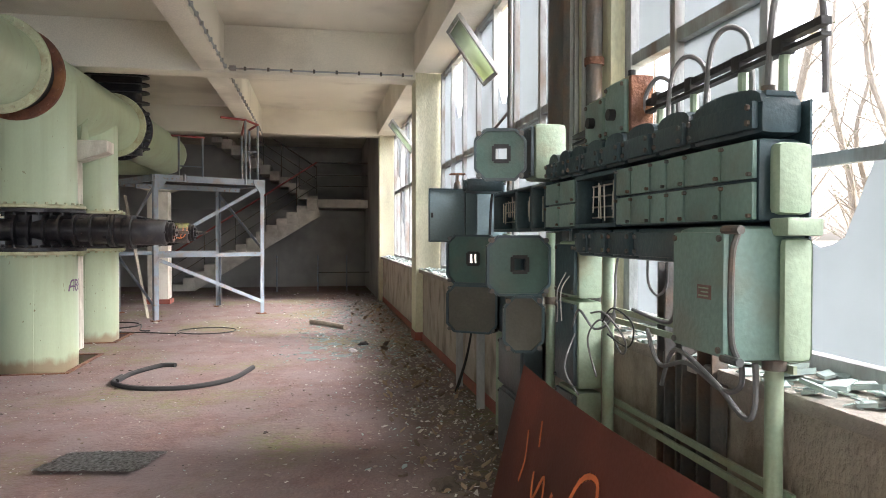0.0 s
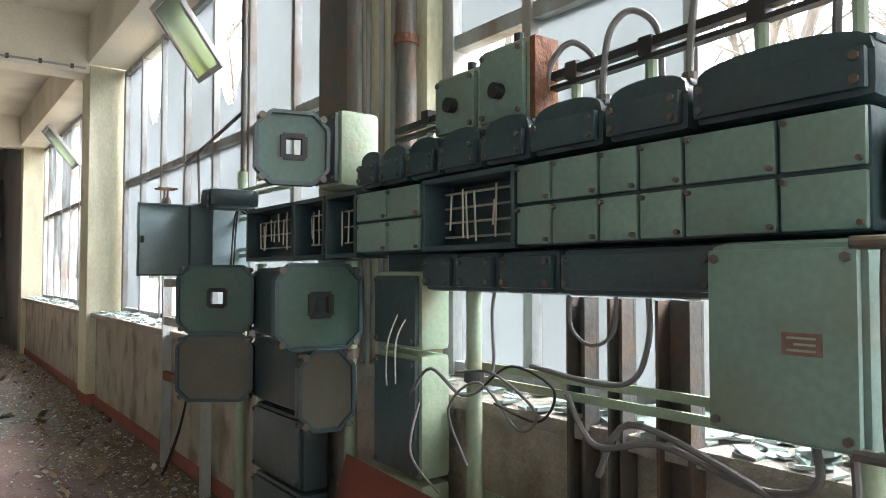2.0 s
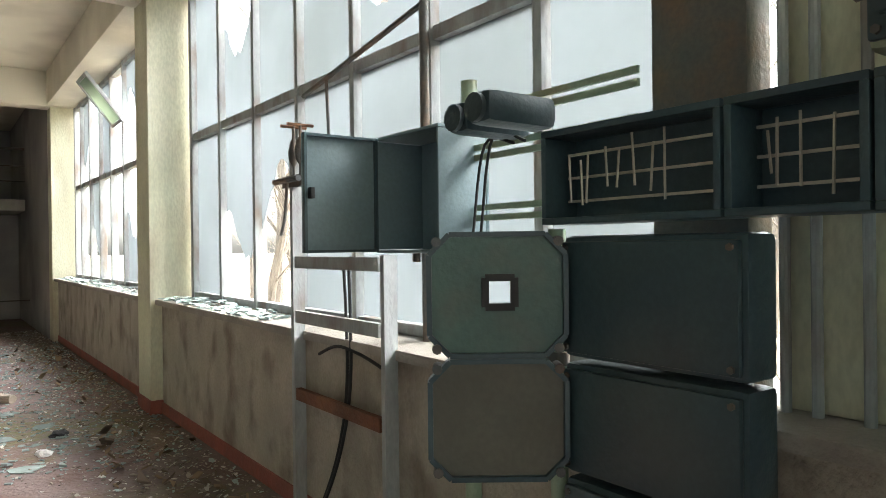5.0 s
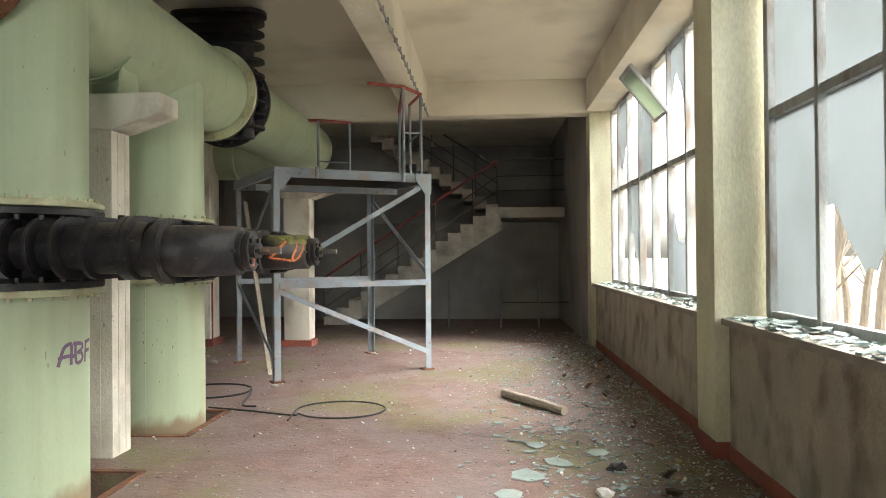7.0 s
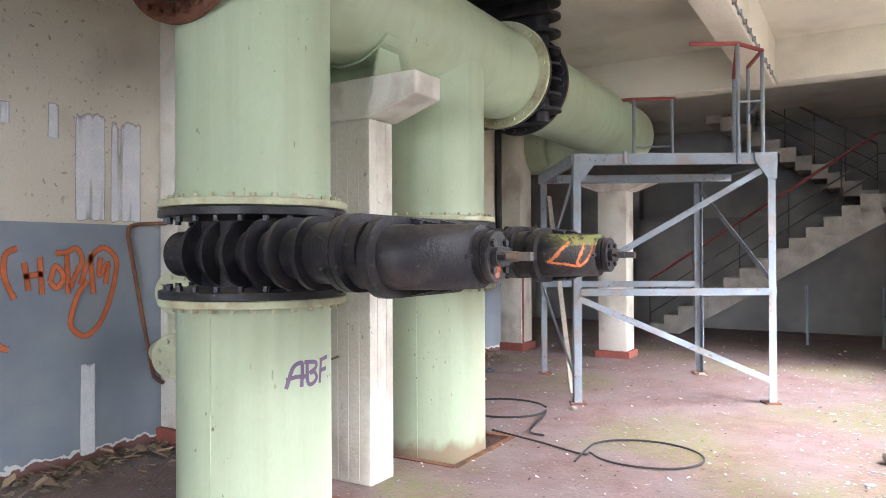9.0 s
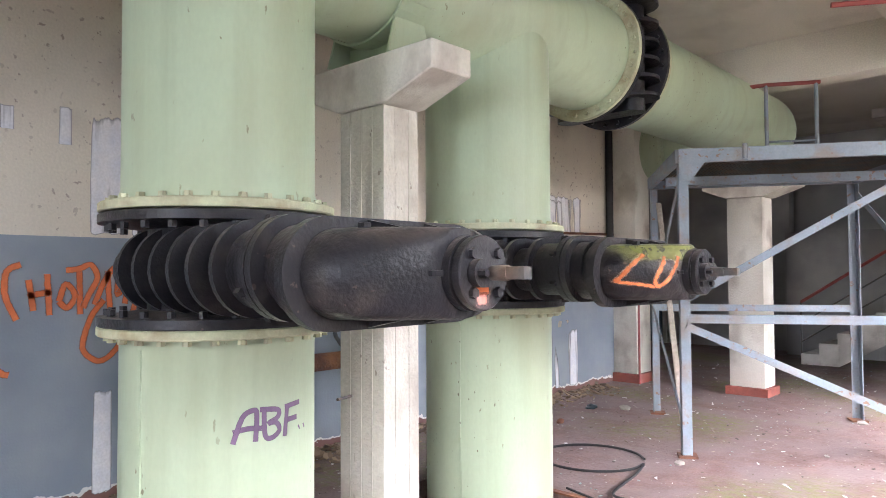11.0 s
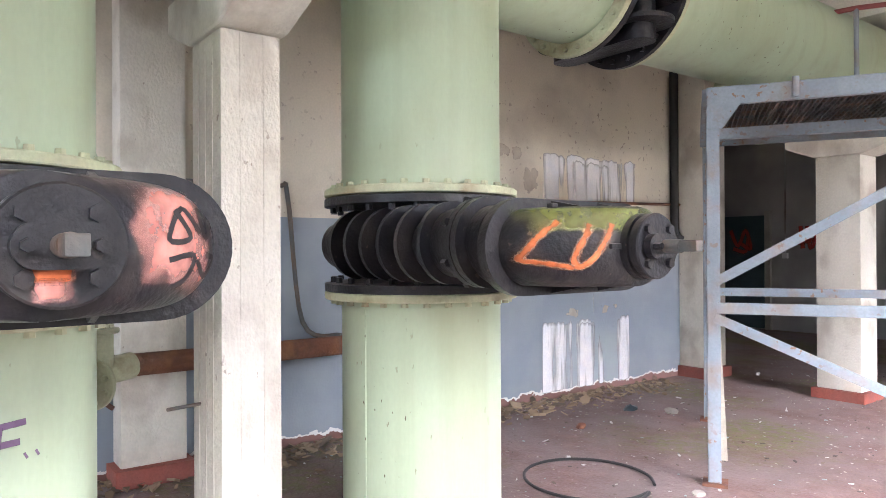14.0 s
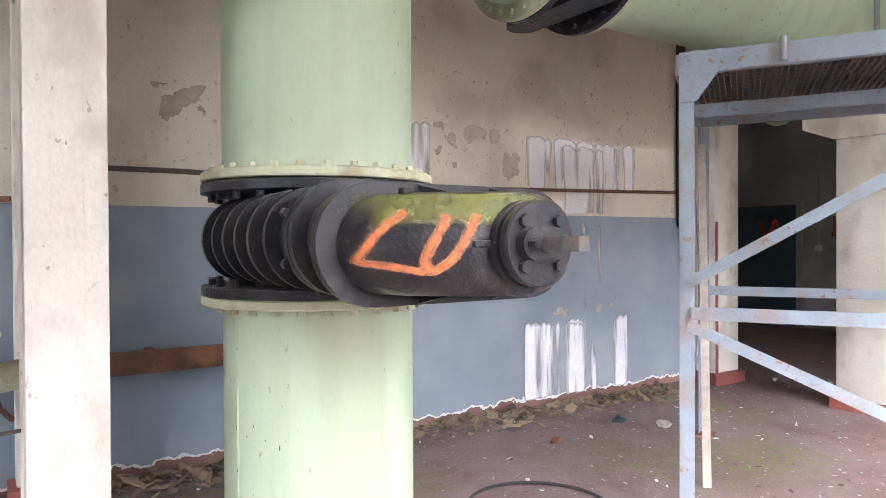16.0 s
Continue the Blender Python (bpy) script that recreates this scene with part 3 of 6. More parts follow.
def sash(y, z, tilt, wdt, hgt, label):
    s = thing("hopper_window", label, "window sash", "tilted sashes")
    m = Matrix.Translation((XG - 0.07, y, z)) @ Matrix.Rotation(radians(tilt), 4, "Y")
    for lo, hi in (((-0.02, 0, 0), (0.02, 0.04, hgt)), ((-0.02, wdt - 0.04, 0), (0.02, wdt, hgt)), ((-0.02, 0.041, 0), (0.02, wdt - 0.041, 0.04)), ((-0.02, 0.041, hgt - 0.04), (0.02, wdt - 0.041, hgt))):
        part("sash_bar", B(lo, hi, 0.004, m), M["mullion"], s)
    p = part("pane", B((-0.004, 0.042, 0.042), (0.004, wdt - 0.042, hgt - 0.042), 0, m), M["mosspane"], s, "mossy frosted pane")
    p.visible_shadow = False


sash(6.1, 2.98, -36, 0.56, 0.66, "tilted open steel sash with mossy frosted pane")
sash(11.85, 2.96, -38, 0.56, 0.66, "tilted open steel sash with mossy frosted pane")


# ---- green pipes ----
R = 0.416
P1, P2 = (-2.385, 8.387), (-2.47, 10.393)
ZV = 1.52   # middle of the two lower gate valves
ZH = 3.20   # axis of the overhead header
XH = -2.43


def flange(name, c, axis, r, h, material, parent, bolts=24, side=1, label=""):
    """A bolted ring round c; axis is its normal."""
    m = Matrix.Translation(c) @ Vector(axis).to_track_quat("Z", "Y").to_matrix().to_4x4()
    bm = bmesh.new()
    lathe(bm, [(r - 0.006, 0), (r, 0.006), (r, h - 0.006), (r - 0.006, h)], 56, m)
    ob = part(name, bm, material, parent, label)
    bm = bmesh.new()
    for k in range(bolts):
        a = (k + 0.5) * math.tau / bolts
        p = Vector(((r - 0.045) * math.cos(a), (r - 0.045) * math.sin(a), 0))
        z0, z1 = (h, h + 0.022) if side > 0 else (-0.022, 0)
        bmesh.ops.create_cone(bm, cap_ends=True, segments=6, radius1=0.019, radius2=0.017, depth=z1 - z0, matrix=m @ Matrix.Translation(p + Vector((0, 0, (z0 + z1) / 2))) @ Matrix.Rotation(a, 4, "Z"))
    b = part("bolts", bm, material, ob, "ring of hexagonal bolt heads")
    b["kind"] = "stuff"
    return ob


def riser(c, top):
    p = thing("vertical_pipe", "large pale green enamelled vertical water pipe with bolted flanges", "pipe", "vertical pipes")
    x, y = c
    m = Matrix.Translation((x, y, 0))
    part("lower_pipe", lathe(bmesh.new(), [(R, -0.88), (R, 1.2), (R + 0.012, 1.225), (R + 0.012, 1.248)], 64, m), M["pipe"], p)
    part("upper_pipe", lathe(bmesh.new(), [(R + 0.012, 1.80), (R + 0.012, 1.83), (R, 1.86), (R, top)], 64, m), M["pipe"], p)
    flange("lower_flange", (x, y, 1.245), (0, 0, 1), 0.505, 0.04, M["flange"], p, 28, -1, "pale chipped flange")
    flange("upper_flange", (x, y, 1.762), (0, 0, 1), 0.505, 0.04, M["flange"], p, 28, 1, "pale chipped flange")
    part("seam", B((x + 0.10, y - R * 0.972 - 0.004, -0.1), (x + 0.106, y - R * 0.972 + 0.004, 1.2)), M["pipe"], p)
    return p


riser(P1, ZH)
riser(P2, ZH)


COVER_X0, COVER_L, COVER_R = 1.09, 0.30, 0.148


def cover_half(q):
    """Half the straight length of the valve cover's oval at q, from its foot (0) to the hub (1)."""
    return 0.272 * (1 - q ** 2.2)


def gate_valve(c, m, group, full=True, tag="", aside=0.0):
    """Gate valve; in its own frame the pipe runs along z and the bonnet points to +x."""
    v = thing("gate_valve", "black cast-iron gate valve with ribbed oval bonnet" + tag, "valve", group)
    to = Matrix.Translation(c) @ m
    flip = Matrix(((0, 0, 1, 0), (1, 0, 0, 0), (0, 1, 0, 0), (0, 0, 0, 1)))  # outline xy -> y,z; thickness -> x

    def plate(name, x0, x1, hw, hh, material=M["iron"], label=""):
        bm = bmesh.new()
        extrude_outline(bm, stadium(hw, hh), x1 - x0, to @ Matrix.Translation((x0, 0, 0)) @ flip)
        bmesh.ops.bevel(bm, geom=[e for e in bm.edges if e.is_manifold and e.calc_face_angle() > 1.0], offset=0.006, segments=1, affect="EDGES")
        return part(name, bm, material, v, label)

    # waisted body between the pipe flanges
    bm = bmesh.new()
    lathe(bm, [(0.50, -0.235), (0.505, -0.23), (0.505, -0.195), (0.47, -0.19), (0.31, -0.17), (0.31, 0.17), (0.47, 0.19), (0.505, 0.195), (0.505, 0.23), (0.50, 0.235)], 56, to)
    part("body", bm, M["iron"], v)
    bm = bmesh.new()
    for s in (-1, 1):
        for k in range(24):
            a = (k + 0.5) * math.tau / 24
            bmesh.ops.create_cone(bm, cap_ends=True, segments=6, radius1=0.018, radius2=0.018, depth=0.03, matrix=to @ Matrix.Translation((0.46 * math.cos(a), 0.46 * math.sin(a), s * 0.178)))
    part("body_bolts", bm, M["iron"], v)["kind"] = "stuff"
    to = to @ Matrix.Translation((0, aside, 0))
    plate("bonnet_core", -0.34 if full else -0.44, 1.0 if full else 0.9, 0.41 if full else 0.39, 0.125 if full else 0.10)
    if full:
        plate("rear_boss", -0.40, -0.34, 0.36, 0.095)
    for x in (-0.10, 0.05, 0.20, 0.35, 0.50, 0.67) if full else (-0.33, -0.19, -0.05, 0.09, 0.24, 0.40, 0.57):
        plate("rib", x - 0.013, x + 0.013, 0.49 if full else 0.505, 0.178 if full else 0.183)
    if not full:
        for x in (0.70, 0.82):
            plate("rib", x - 0.011, x + 0.011, 0.505, 0.183)
        plate("bonnet_flange", 0.89, 0.935, 0.53, 0.20)
        return v
    plate("bonnet_neck", 0.68, 0.99, 0.44, 0.148)
    plate("bonnet_flange", 0.845, 0.88, 0.49, 0.183)
    plate("bonnet_flange", 0.886, 0.92, 0.49, 0.183)
    bm = bmesh.new()
    for k in range(7):
        for s in (-1, 1):
            bmesh.ops.create_cone(bm, cap_ends=True, segments=6, radius1=0.017, radius2=0.017, depth=0.03, matrix=to @ Matrix.Translation((0.84, -0.36 + 0.12 * k, s * 0.168)) @ Matrix.Rotation(radians(90), 4, "Y"))
    for s in (-1, 1):
        for z in (-0.08, 0.08):
            bmesh.ops.create_cone(bm, cap_ends=True, segments=6, radius1=0.017, radius2=0.017, depth=0.03, matrix=to @ Matrix.Translation((0.84, s * 0.475, z)) @ Matrix.Rotation(radians(90), 4, "Y"))
    part("bonnet_bolts", bm, M["iron"], v)["kind"] = "stuff"
    to = to @ Matrix.Translation((0, 0, -0.02))
    plate("rim_plate", 1.045, 1.09, 0.485, 0.187)
    plate("bonnet_neck", 0.93, 1.045, 0.43, 0.148)
    # long rounded cover: a flat oval that draws in towards the hub
    bm = bmesh.new()
    rings = []
    for q in np.linspace(0, 1, 16):
        c_ = cover_half(q)
        rings.append([bm.verts.new(to @ Vector((COVER_X0 + COVER_L * q, y, z))) for y, z in stadium(c_ + COVER_R, COVER_R, 20)])
    for a, b in zip(rings, rings[1:]):
        for k in range(len(a)):
            bm.faces.new((a[k], a[(k + 1) % len(a)], b[(k + 1) % len(a)], b[k]))
    bm.faces.new(rings[-1])
    part("barrel_cover", bm, M["iron"], v, smooth=60)
    for sd_, zs in ((-1, -1), (-1, 1), (1, -1), (1, 1)):
        bm = bmesh.new()
        q = [Vector((1.09, sd_ * 0.13, zs * 0.182)), Vector((1.37, sd_ * 0.10, zs * 0.125)), Vector((1.09, sd_ * 0.10, zs * 0.10))]
        e = Vector((0, sd_ * 0.016, 0))
        lo, hi = [bm.verts.new(to @ p) for p in q], [bm.verts.new(to @ (p + e)) for p in q]
        bm.faces.new(lo), bm.faces.new(hi)
        for k in range(3):
            bm.faces.new((lo[k], lo[(k + 1) % 3], hi[(k + 1) % 3], hi[k]))
        part("gusset", bm, M["iron"], v)
    part("rib", B((1.34, -0.155, -0.010), (1.40, -0.08, 0.010), 0.004, to), M["iron"], v, "short web beside the hub")
    part("lug", B((1.20, -0.28, 0.143), (1.23, -0.25, 0.16), 0.003, to), M["iron"], v)
    to = to @ Matrix.Translation((0.035, 0.02, 0))
    rot = to @ Matrix.Translation((1.09, 0, 0)) @ Matrix.Rotation(radians(90), 4, "Y")
    part("hub", lathe(bmesh.new(), [(0.105, 0.05), (0.105, 0.26), (0.123, 0.265), (0.123, 0.295), (0.113, 0.297), (0.113, 0.305), (0.121, 0.31), (0.121, 0.335), (0.116, 0.34)], 40, rot), M["iron"], v)
    bm = bmesh.new()
    extrude_outline(bm, stadium(0.085, 0.045), 0.03, to @ Matrix.Translation((1.43, 0, 0)) @ flip)
    part("gland", bm, M["iron"], v)
    bm = bmesh.new()
    for k in range(4):
        a = math.pi / 4 + k * math.pi / 2
        cyl(bm, to @ Vector((1.425, 0.088 * math.cos(a), 0.088 * math.sin(a))), to @ Vector((1.446, 0.088 * math.cos(a), 0.088 * math.sin(a))), 0.018, 6)
    for s in (-1, 1):
        cyl(bm, to @ Vector((1.46, s * 0.06, 0)), to @ Vector((1.49, s * 0.06, 0)), 0.013, 6)
    part("hub_bolts", bm, M["iron"], v)["kind"] = "stuff"
    bm = bmesh.new()
    cyl(bm, to @ Vector((1.44, 0, 0)), to @ Vector((1.53, 0, 0)), 0.024, 14)
    box(bm, (1.53, -0.02, -0.02), (1.60, 0.02, 0.02), 0.003, to)
    part("spindle", bm, M["darksteel"], v, "worn square-ended spindle")
    return v


LOWER, ASIDE = "gate valves on the risers", 0.07
gate_valve((*P1, ZV), Matrix.Identity(4), LOWER, aside=ASIDE)
gate_valve((*P2, ZV), Matrix.Identity(4), LOWER, tag=" marked with orange paint")
gate_valve((XH, 11.80, ZH), Matrix(((0, 1, 0, 0), (0, 0, 1, 0), (1, 0, 0, 0), (0, 0, 0, 1))), "gate valves on the header", False, " upright overhead")


def along_y(c, y0, y1):
    return Matrix.Translation((c[0], y0, c[1])) @ Matrix.Rotation(radians(-90), 4, "X")


hp = thing("overhead_pipe", "large pale green overhead header pipe with bolted flanges", "pipe", "header pipes")
part("pipe_run", lathe(bmesh.new(), [(R, 0.0), (R, 11.52 - 7.98)], 64, along_y((XH, ZH), 7.98, 0)), M["pipe"], hp)
flange("brown_flange", (XH, 7.93, ZH), (0, 1, 0), 0.505, 0.045, M["rust"], hp, 28, -1, "rusty brown flange")
flange("end_flange", (XH, 11.52, ZH), (0, 1, 0), 0.505, 0.045, M["flange"], hp, 28, -1, "pale bolted flange")
hp3 = thing("overhead_pipe", "pale green overhead pipe bending away into the next hall", "pipe", "header pipes")
bm = bmesh.new()
arc = [(XH, 12.04, ZH), (XH, 15.43, ZH)] + [(XH - 0.62 * (1 - math.cos(a)), 15.43 + 0.62 * math.sin(a), ZH) for a in np.linspace(0.15, math.pi / 2, 10)] + [(-6.5, 16.05, ZH)]
tube(bm, arc, R, 56, curve=False)
part("pipe_run", bm, M["pipe"], hp3, smooth=60)
flange("joint_flange", (-3.75, 16.05, ZH), (1, 0, 0), 0.5, 0.05, M["pipe"], hp3, 24, -1, "green bolted joint flange")
flange("end_flange", (XH, 12.037, ZH), (0, 1, 0), 0.5, 0.04, M["flange"], hp3, 28, 1, "pale bolted flange")
hp2 = thing("overhead_pipe", "pale green overhead pipe ending in an open bolted joint", "pipe", "header pipes")
part("pipe_run", lathe(bmesh.new(), [(R, 0.0), (R, 7.52 + 4.95)], 64, along_y((XH, ZH), -4.95, 0)), M["pipe"], hp2)
flange("end_flange", (XH, 7.52, ZH), (0, 1, 0), 0.505, 0.045, M["flange"], hp2, 28, -1, "pale bolted flange")
# black core added to stand for the shade inside the open joint
part("gasket_face", lathe(bmesh.new(), [(0.40, 0), (0.40, 0.36)], 40, along_y((XH, ZH), 7.566, 0)), M["black"], hp2, "black core put in for the dark inside of the joint")


# ---- concrete columns with brackets ----
def column(x0, x1, y0, y1, tip, label):
    c = thing("bracket_column", label, "column", "bracket columns")
    part("shaft", B((x0, y0, 0.0 if x0 > -2.7 else 0.10), (x1, y1, 2.4), 0.012), M["column"], c)
    bm = bmesh.new()
    m = Matrix(((1, 0, 0, 0), (0, 0, 1, y0 - 0.02), (0, 1, 0, 0), (0, 0, 0, 1)))
    extrude_outline(bm, [(x0 - 0.004, 2.402), (x1 + 0.03, 2.402), (tip, 2.52), (tip, 2.665), (x0 - 0.30, 2.665), (x0 - 0.30, 2.52)], y1 - y0 + 0.04, m)
    bmesh.ops.bevel(bm, geom=bm.edges[:], offset=0.008, segments=1, affect="EDGES")
    part("bracket", bm, M["column"], c)
    return c


c1 = column(-2.6, -2.235, 9.24, 9.50, -1.86, "weathered cream concrete column with a bracket under the header pipe")
for x in (-2.51, -2.42, -2.33):
    part("board_mark", B((x, 9.236, 0.02), (x + 0.006, 9.2395, 2.39)), M["column"], c1, "ridge left by formwork boards")
for y in (9.32, 9.42):
    part("board_mark", B((-2.2345, y, 0.02), (-2.231, y + 0.006, 2.39)), M["column"], c1, "ridge left by formwork boards")
part("rod_stub", C((-2.5, 9.24, 0.83), (-2.42, 9.08, 0.84), 0.008, 8), M["darksteel"], c1, "bent steel rod stub")
c2 = column(-2.82, -2.40, 15.5, 15.86, -2.02, "cream concrete column with bracket on a red plinth")
part("plinth", B((-2.86, 15.46, 0.0), (-2.36, 15.9, 0.098)), M["redbase"], c2, "red painted plinth")
sd = thing("pipe_saddle", "pale green steel saddle cradling the header pipe", "saddle")
for x in (-2.68, -2.18):
    bm = bmesh.new()
    extrude_outline(bm, [(-0.16, 0), (0.16, 0), (0.10, 0.22), (-0.10, 0.22)], 0.016, Matrix.Translation((x, 9.37, 2.667)) @ Matrix(((0, 0, 1, 0), (1, 0, 0, 0), (0, 1, 0, 0), (0, 0, 0, 1))))
    part("gusset", bm, M["pipe"], sd)
bm = bmesh.new()
pts = [(XH + (R + 0.012) * math.sin(a), ZH - (R + 0.012) * math.cos(a)) for a in np.linspace(-0.9, 0.9, 14)]
for i in range(13):
    bar(bm, (pts[i][0], 9.37, pts[i][1]), (pts[i + 1][0], 9.37, pts[i + 1][1]), 0.24, 0.014, (0, 0, 1))
part("cradle", bm, M["pipe"], sd)["kind"] = "stuff"
part("web", B((-2.66, 9.362, 2.667), (-2.2, 9.378, 2.80)), M["pipe"], sd)

# pilasters on the painted wall
for y0, y1, xf in ((9.28, 9.69, -4.18), (15.49, 15.9, -4.05)):
    p = thing("pilaster", "cream concrete pilaster with a red plinth", "pilaster", "wall pilasters", STRUCT)
    part("shaft", B((XL + 0.002, y0, 0.12), (xf, y1, ZB if y0 < 12 else 3.69), 0.012), M["column"], p)
    part("plinth", B((XL + 0.002, y0 - 0.04, 0.0), (xf + 0.05, y1 + 0.04, 0.118)), M["redbase"], p, "red painted plinth")

# ---- service platform ----
pf = thing("service_platform", "grey painted steel platform on braced legs with red rails", "platform")
O, U, V = Vector((-1.97, 12.25, 0)), Vector((0.866, 0.50, 0)), Vector((-0.55, 0.835, 0))


def pp(a, b, z):
    q = O + U * a + V * b
    return Vector((q.x, q.y, z))


PW, PD, PH = 2.0, 1.85, 2.50
for a, b in ((0, 0), (PW, 0), (PW, PD), (0, PD)):
    bm = bmesh.new()
    sa, sb = (1 if a == 0 else -1), (1 if b == 0 else -1)
    bar(bm, pp(a + sa * 0.037, b, 0.02), pp(a + sa * 0.037, b, PH - 0.12), 0.075, 0.008, -V)
    bar(bm, pp(a, b + sb * 0.041, 0.02), pp(a, b + sb * 0.041, PH - 0.12), 0.008, 0.075, -V)
    lg = part("leg", bm, M["steel"], pf)
    bm = bmesh.new()
    bar(bm, pp(a + sa * 0.04, b + sb * 0.04, 0.0), pp(a + sa * 0.04, b + sb * 0.04, 0.018), 0.15, 0.15, U)
    part("foot_plate", bm, M["rust"], lg, "rusty foot plate")
for (a0, b0), (a1, b1) in (((0, 0), (PW, 0)), ((PW, 0), (PW, PD)), ((PW, PD), (0, PD)), ((0, PD), (0, 0))):
    part("edge_beam", bar(bmesh.new(), pp(a0, b0, PH - 0.055), pp(a1, b1, PH - 0.055), 0.05, 0.11), M["steel"], pf)
for (a0, b0, z0), (a1, b1, z1) in (((0.06, -0.012, 1.12), (PW, -0.012, 1.12)), ((0, PD, 1.12), (PW, PD, 1.12))):
    part("cross_rail", bar(bmesh.new(), pp(a0, b0, z0), pp(a1, b1, z1), 0.012, 0.07), M["steel"], pf)
for (a0, b0, z0), (a1, b1, z1) in (((0.04, -0.02, 1.28), (PW - 0.05, -0.02, 2.38)), ((0.04, -0.02, 1.06), (PW - 0.02, -0.02, 0.22)), ((0.02, 0.05, 0.25), (0.02, PD, 1.1)), ((0.02, 0.05, 2.3), (0.02, PD, 1.2)), ((PW, 0.05, 1.2), (PW, PD, 2.3))):
    part("brace", bar(bmesh.new(), pp(a0, b0, z0), pp(a1, b1, z1), 0.010, 0.06), M["steel"], pf)
for a, s in ((0.0, 1), (PW, -1)):
    bm = bmesh.new()
    q = [pp(a, -0.03, PH), pp(a + s * 0.22, -0.03, PH), pp(a + s * 0.22, -0.03, PH - 0.08), pp(a + s * 0.09, -0.03, PH - 0.26), pp(a, -0.03, PH - 0.26)]
    e = -V * 0.01
    lo, hi = [bm.verts.new(p) for p in q], [bm.verts.new(p + e) for p in q]
    bm.faces.new(lo), bm.faces.new(hi)
    for k in range(5):
        bm.faces.new((lo[k], lo[(k + 1) % 5], hi[(k + 1) % 5], hi[k]))
    part("gusset", bm, M["steel"], pf)
part("joist", bar(bmesh.new(), pp(0.03, PD / 2, PH - 0.15), pp(PW - 0.03, PD / 2, PH - 0.15), 0.06, 0.08), M["steel"], pf)
bm = bmesh.new()
k = 0.04
while k < PW:
    bar(bm, pp(k, 0.03, PH - 0.02), pp(k, PD - 0.03, PH - 0.02), 0.005, 0.03)
    k += 0.034
k = 0.1
while k < PD:
    bar(bm, pp(0.03, k, PH - 0.018), pp(PW - 0.03, k, PH - 0.018), 0.006, 0.02)
    k += 0.1
part("grating", bm, M["darksteel"], pf, "open steel bar grating", smooth=0)


def post(a, b, z0, z1):
    part("rail_post", C(pp(a, b, z0), pp(a, b, z1), 0.02, 10), M["steel"], pf)


post(PW - 0.12, 0.0, PH, PH + 1.0), post(PW - 0.38, -0.04, PH - 0.1, PH + 1.08), post(PW, 0.55, PH, PH + 1.0), post(PW - 0.12, 0.62, PH, PH + 0.9)
post(1.18, PD, PH, PH + 0.95), post(1.66, PD, PH, PH + 0.95), post(0.5, -0.045, PH - 0.1, PH + 0.02)
for q in ([(PW - 0.85, -0.04, 1.08), (PW - 0.38, -0.04, 1.08), (PW - 0.12, 0.0, 1.02), (PW, 0.55, 1.0)], [(PW - 0.38, -0.04, 1.08), (PW - 0.12, 0.62, 0.9)], [(0.95, PD, 0.93), (1.18, PD, 0.95), (1.7, PD, 0.95)]):
    part("handrail", T([pp(a, b, PH + z) for a, b, z in q], 0.022, 8, curve=False), M["redrail"], pf, "red painted handrail")
for q in ([(PW - 0.38, -0.04, 0.5), (PW - 0.12, 0.0, 0.52), (PW, 0.55, 0.5)], [(1.18, PD, 0.35), (1.66, PD, 0.35)]):
    part("mid_rail", T([pp(a, b, PH + z) for a, b, z in q], 0.012, 8, curve=False), M["steel"], pf)

solo("leaning_plank", bar(bmesh.new(), (-2.2, 12.8, 0.0), (-2.75, 13.5, 2.2), 0.05, 0.02), M["wood"], "narrow brown plank leaning on the platform leg", "plank")
# ---- stair hall ----
st = thing("staircase", "grey concrete staircase with dark steel railings in the dark hall", "staircase", kind=STRUCT)
N, X0, X1, ZL, YS0, YS1 = 14, -3.0, 0.72, 2.45, 19.0, 20.2
run, rise = (X1 - X0) / N, ZL / N
for i in range(N):
    part("step", B((X0 + i * run, YS0, max(0, i * rise - 0.13)), (X0 + (i + 1) * run + 0.02, YS1, (i + 1) * rise), 0.006), M["stairs"], st)
part("landing", B((X1 + 0.022, YS0, ZL - 0.22), (2.1, 21.6, ZL), 0.01), M["stairs"], st)
bm = bmesh.new()
extrude_outline(bm, [(X0 + 0.2, 0.0), (X0 + 0.55, 0.0), (X1 + 0.1, ZL - 0.45), (X1, ZL - 0.05)], 0.12, Matrix(((1, 0, 0, 0), (0, 0, 1, YS0 + 0.01), (0, 1, 0, 0), (0, 0, 0, 1))))
part("stringer", bm, M["stairs"], st)
for i in range(12):
    part("step", B((X1 - (i + 1) * run, 20.4, ZL + i * rise - 0.1), (X1 - i * run + 0.02, 21.6, ZL + (i + 1) * rise), 0.006), M["stairs"], st)
for i in range(0, N + 1, 3):
    part("baluster", C((X0 + i * run, YS0 + 0.05, i * rise), (X0 + i * run, YS0 + 0.05, i * rise + 1.0), 0.014, 8), M["darksteel"], st)
for h, w_ in ((1.0, 0.024), (0.66, 0.012), (0.36, 0.012)):
    part("railing_bar", C((X0, YS0 + 0.05, h), (X1, YS0 + 0.05, ZL + h), w_, 8), M["redrail"] if h == 1.0 else M["darksteel"], st)
    part("railing_bar", C((X1, YS0 + 0.05, ZL + h), (2.1, YS0 + 0.05, ZL + h), w_, 8), M["darksteel"], st)
    part("railing_bar", C((X1, 20.42, ZL + h), (X1 - 2.6, 20.42, ZL + h + 1.7), w_, 8), M["darksteel"], st)
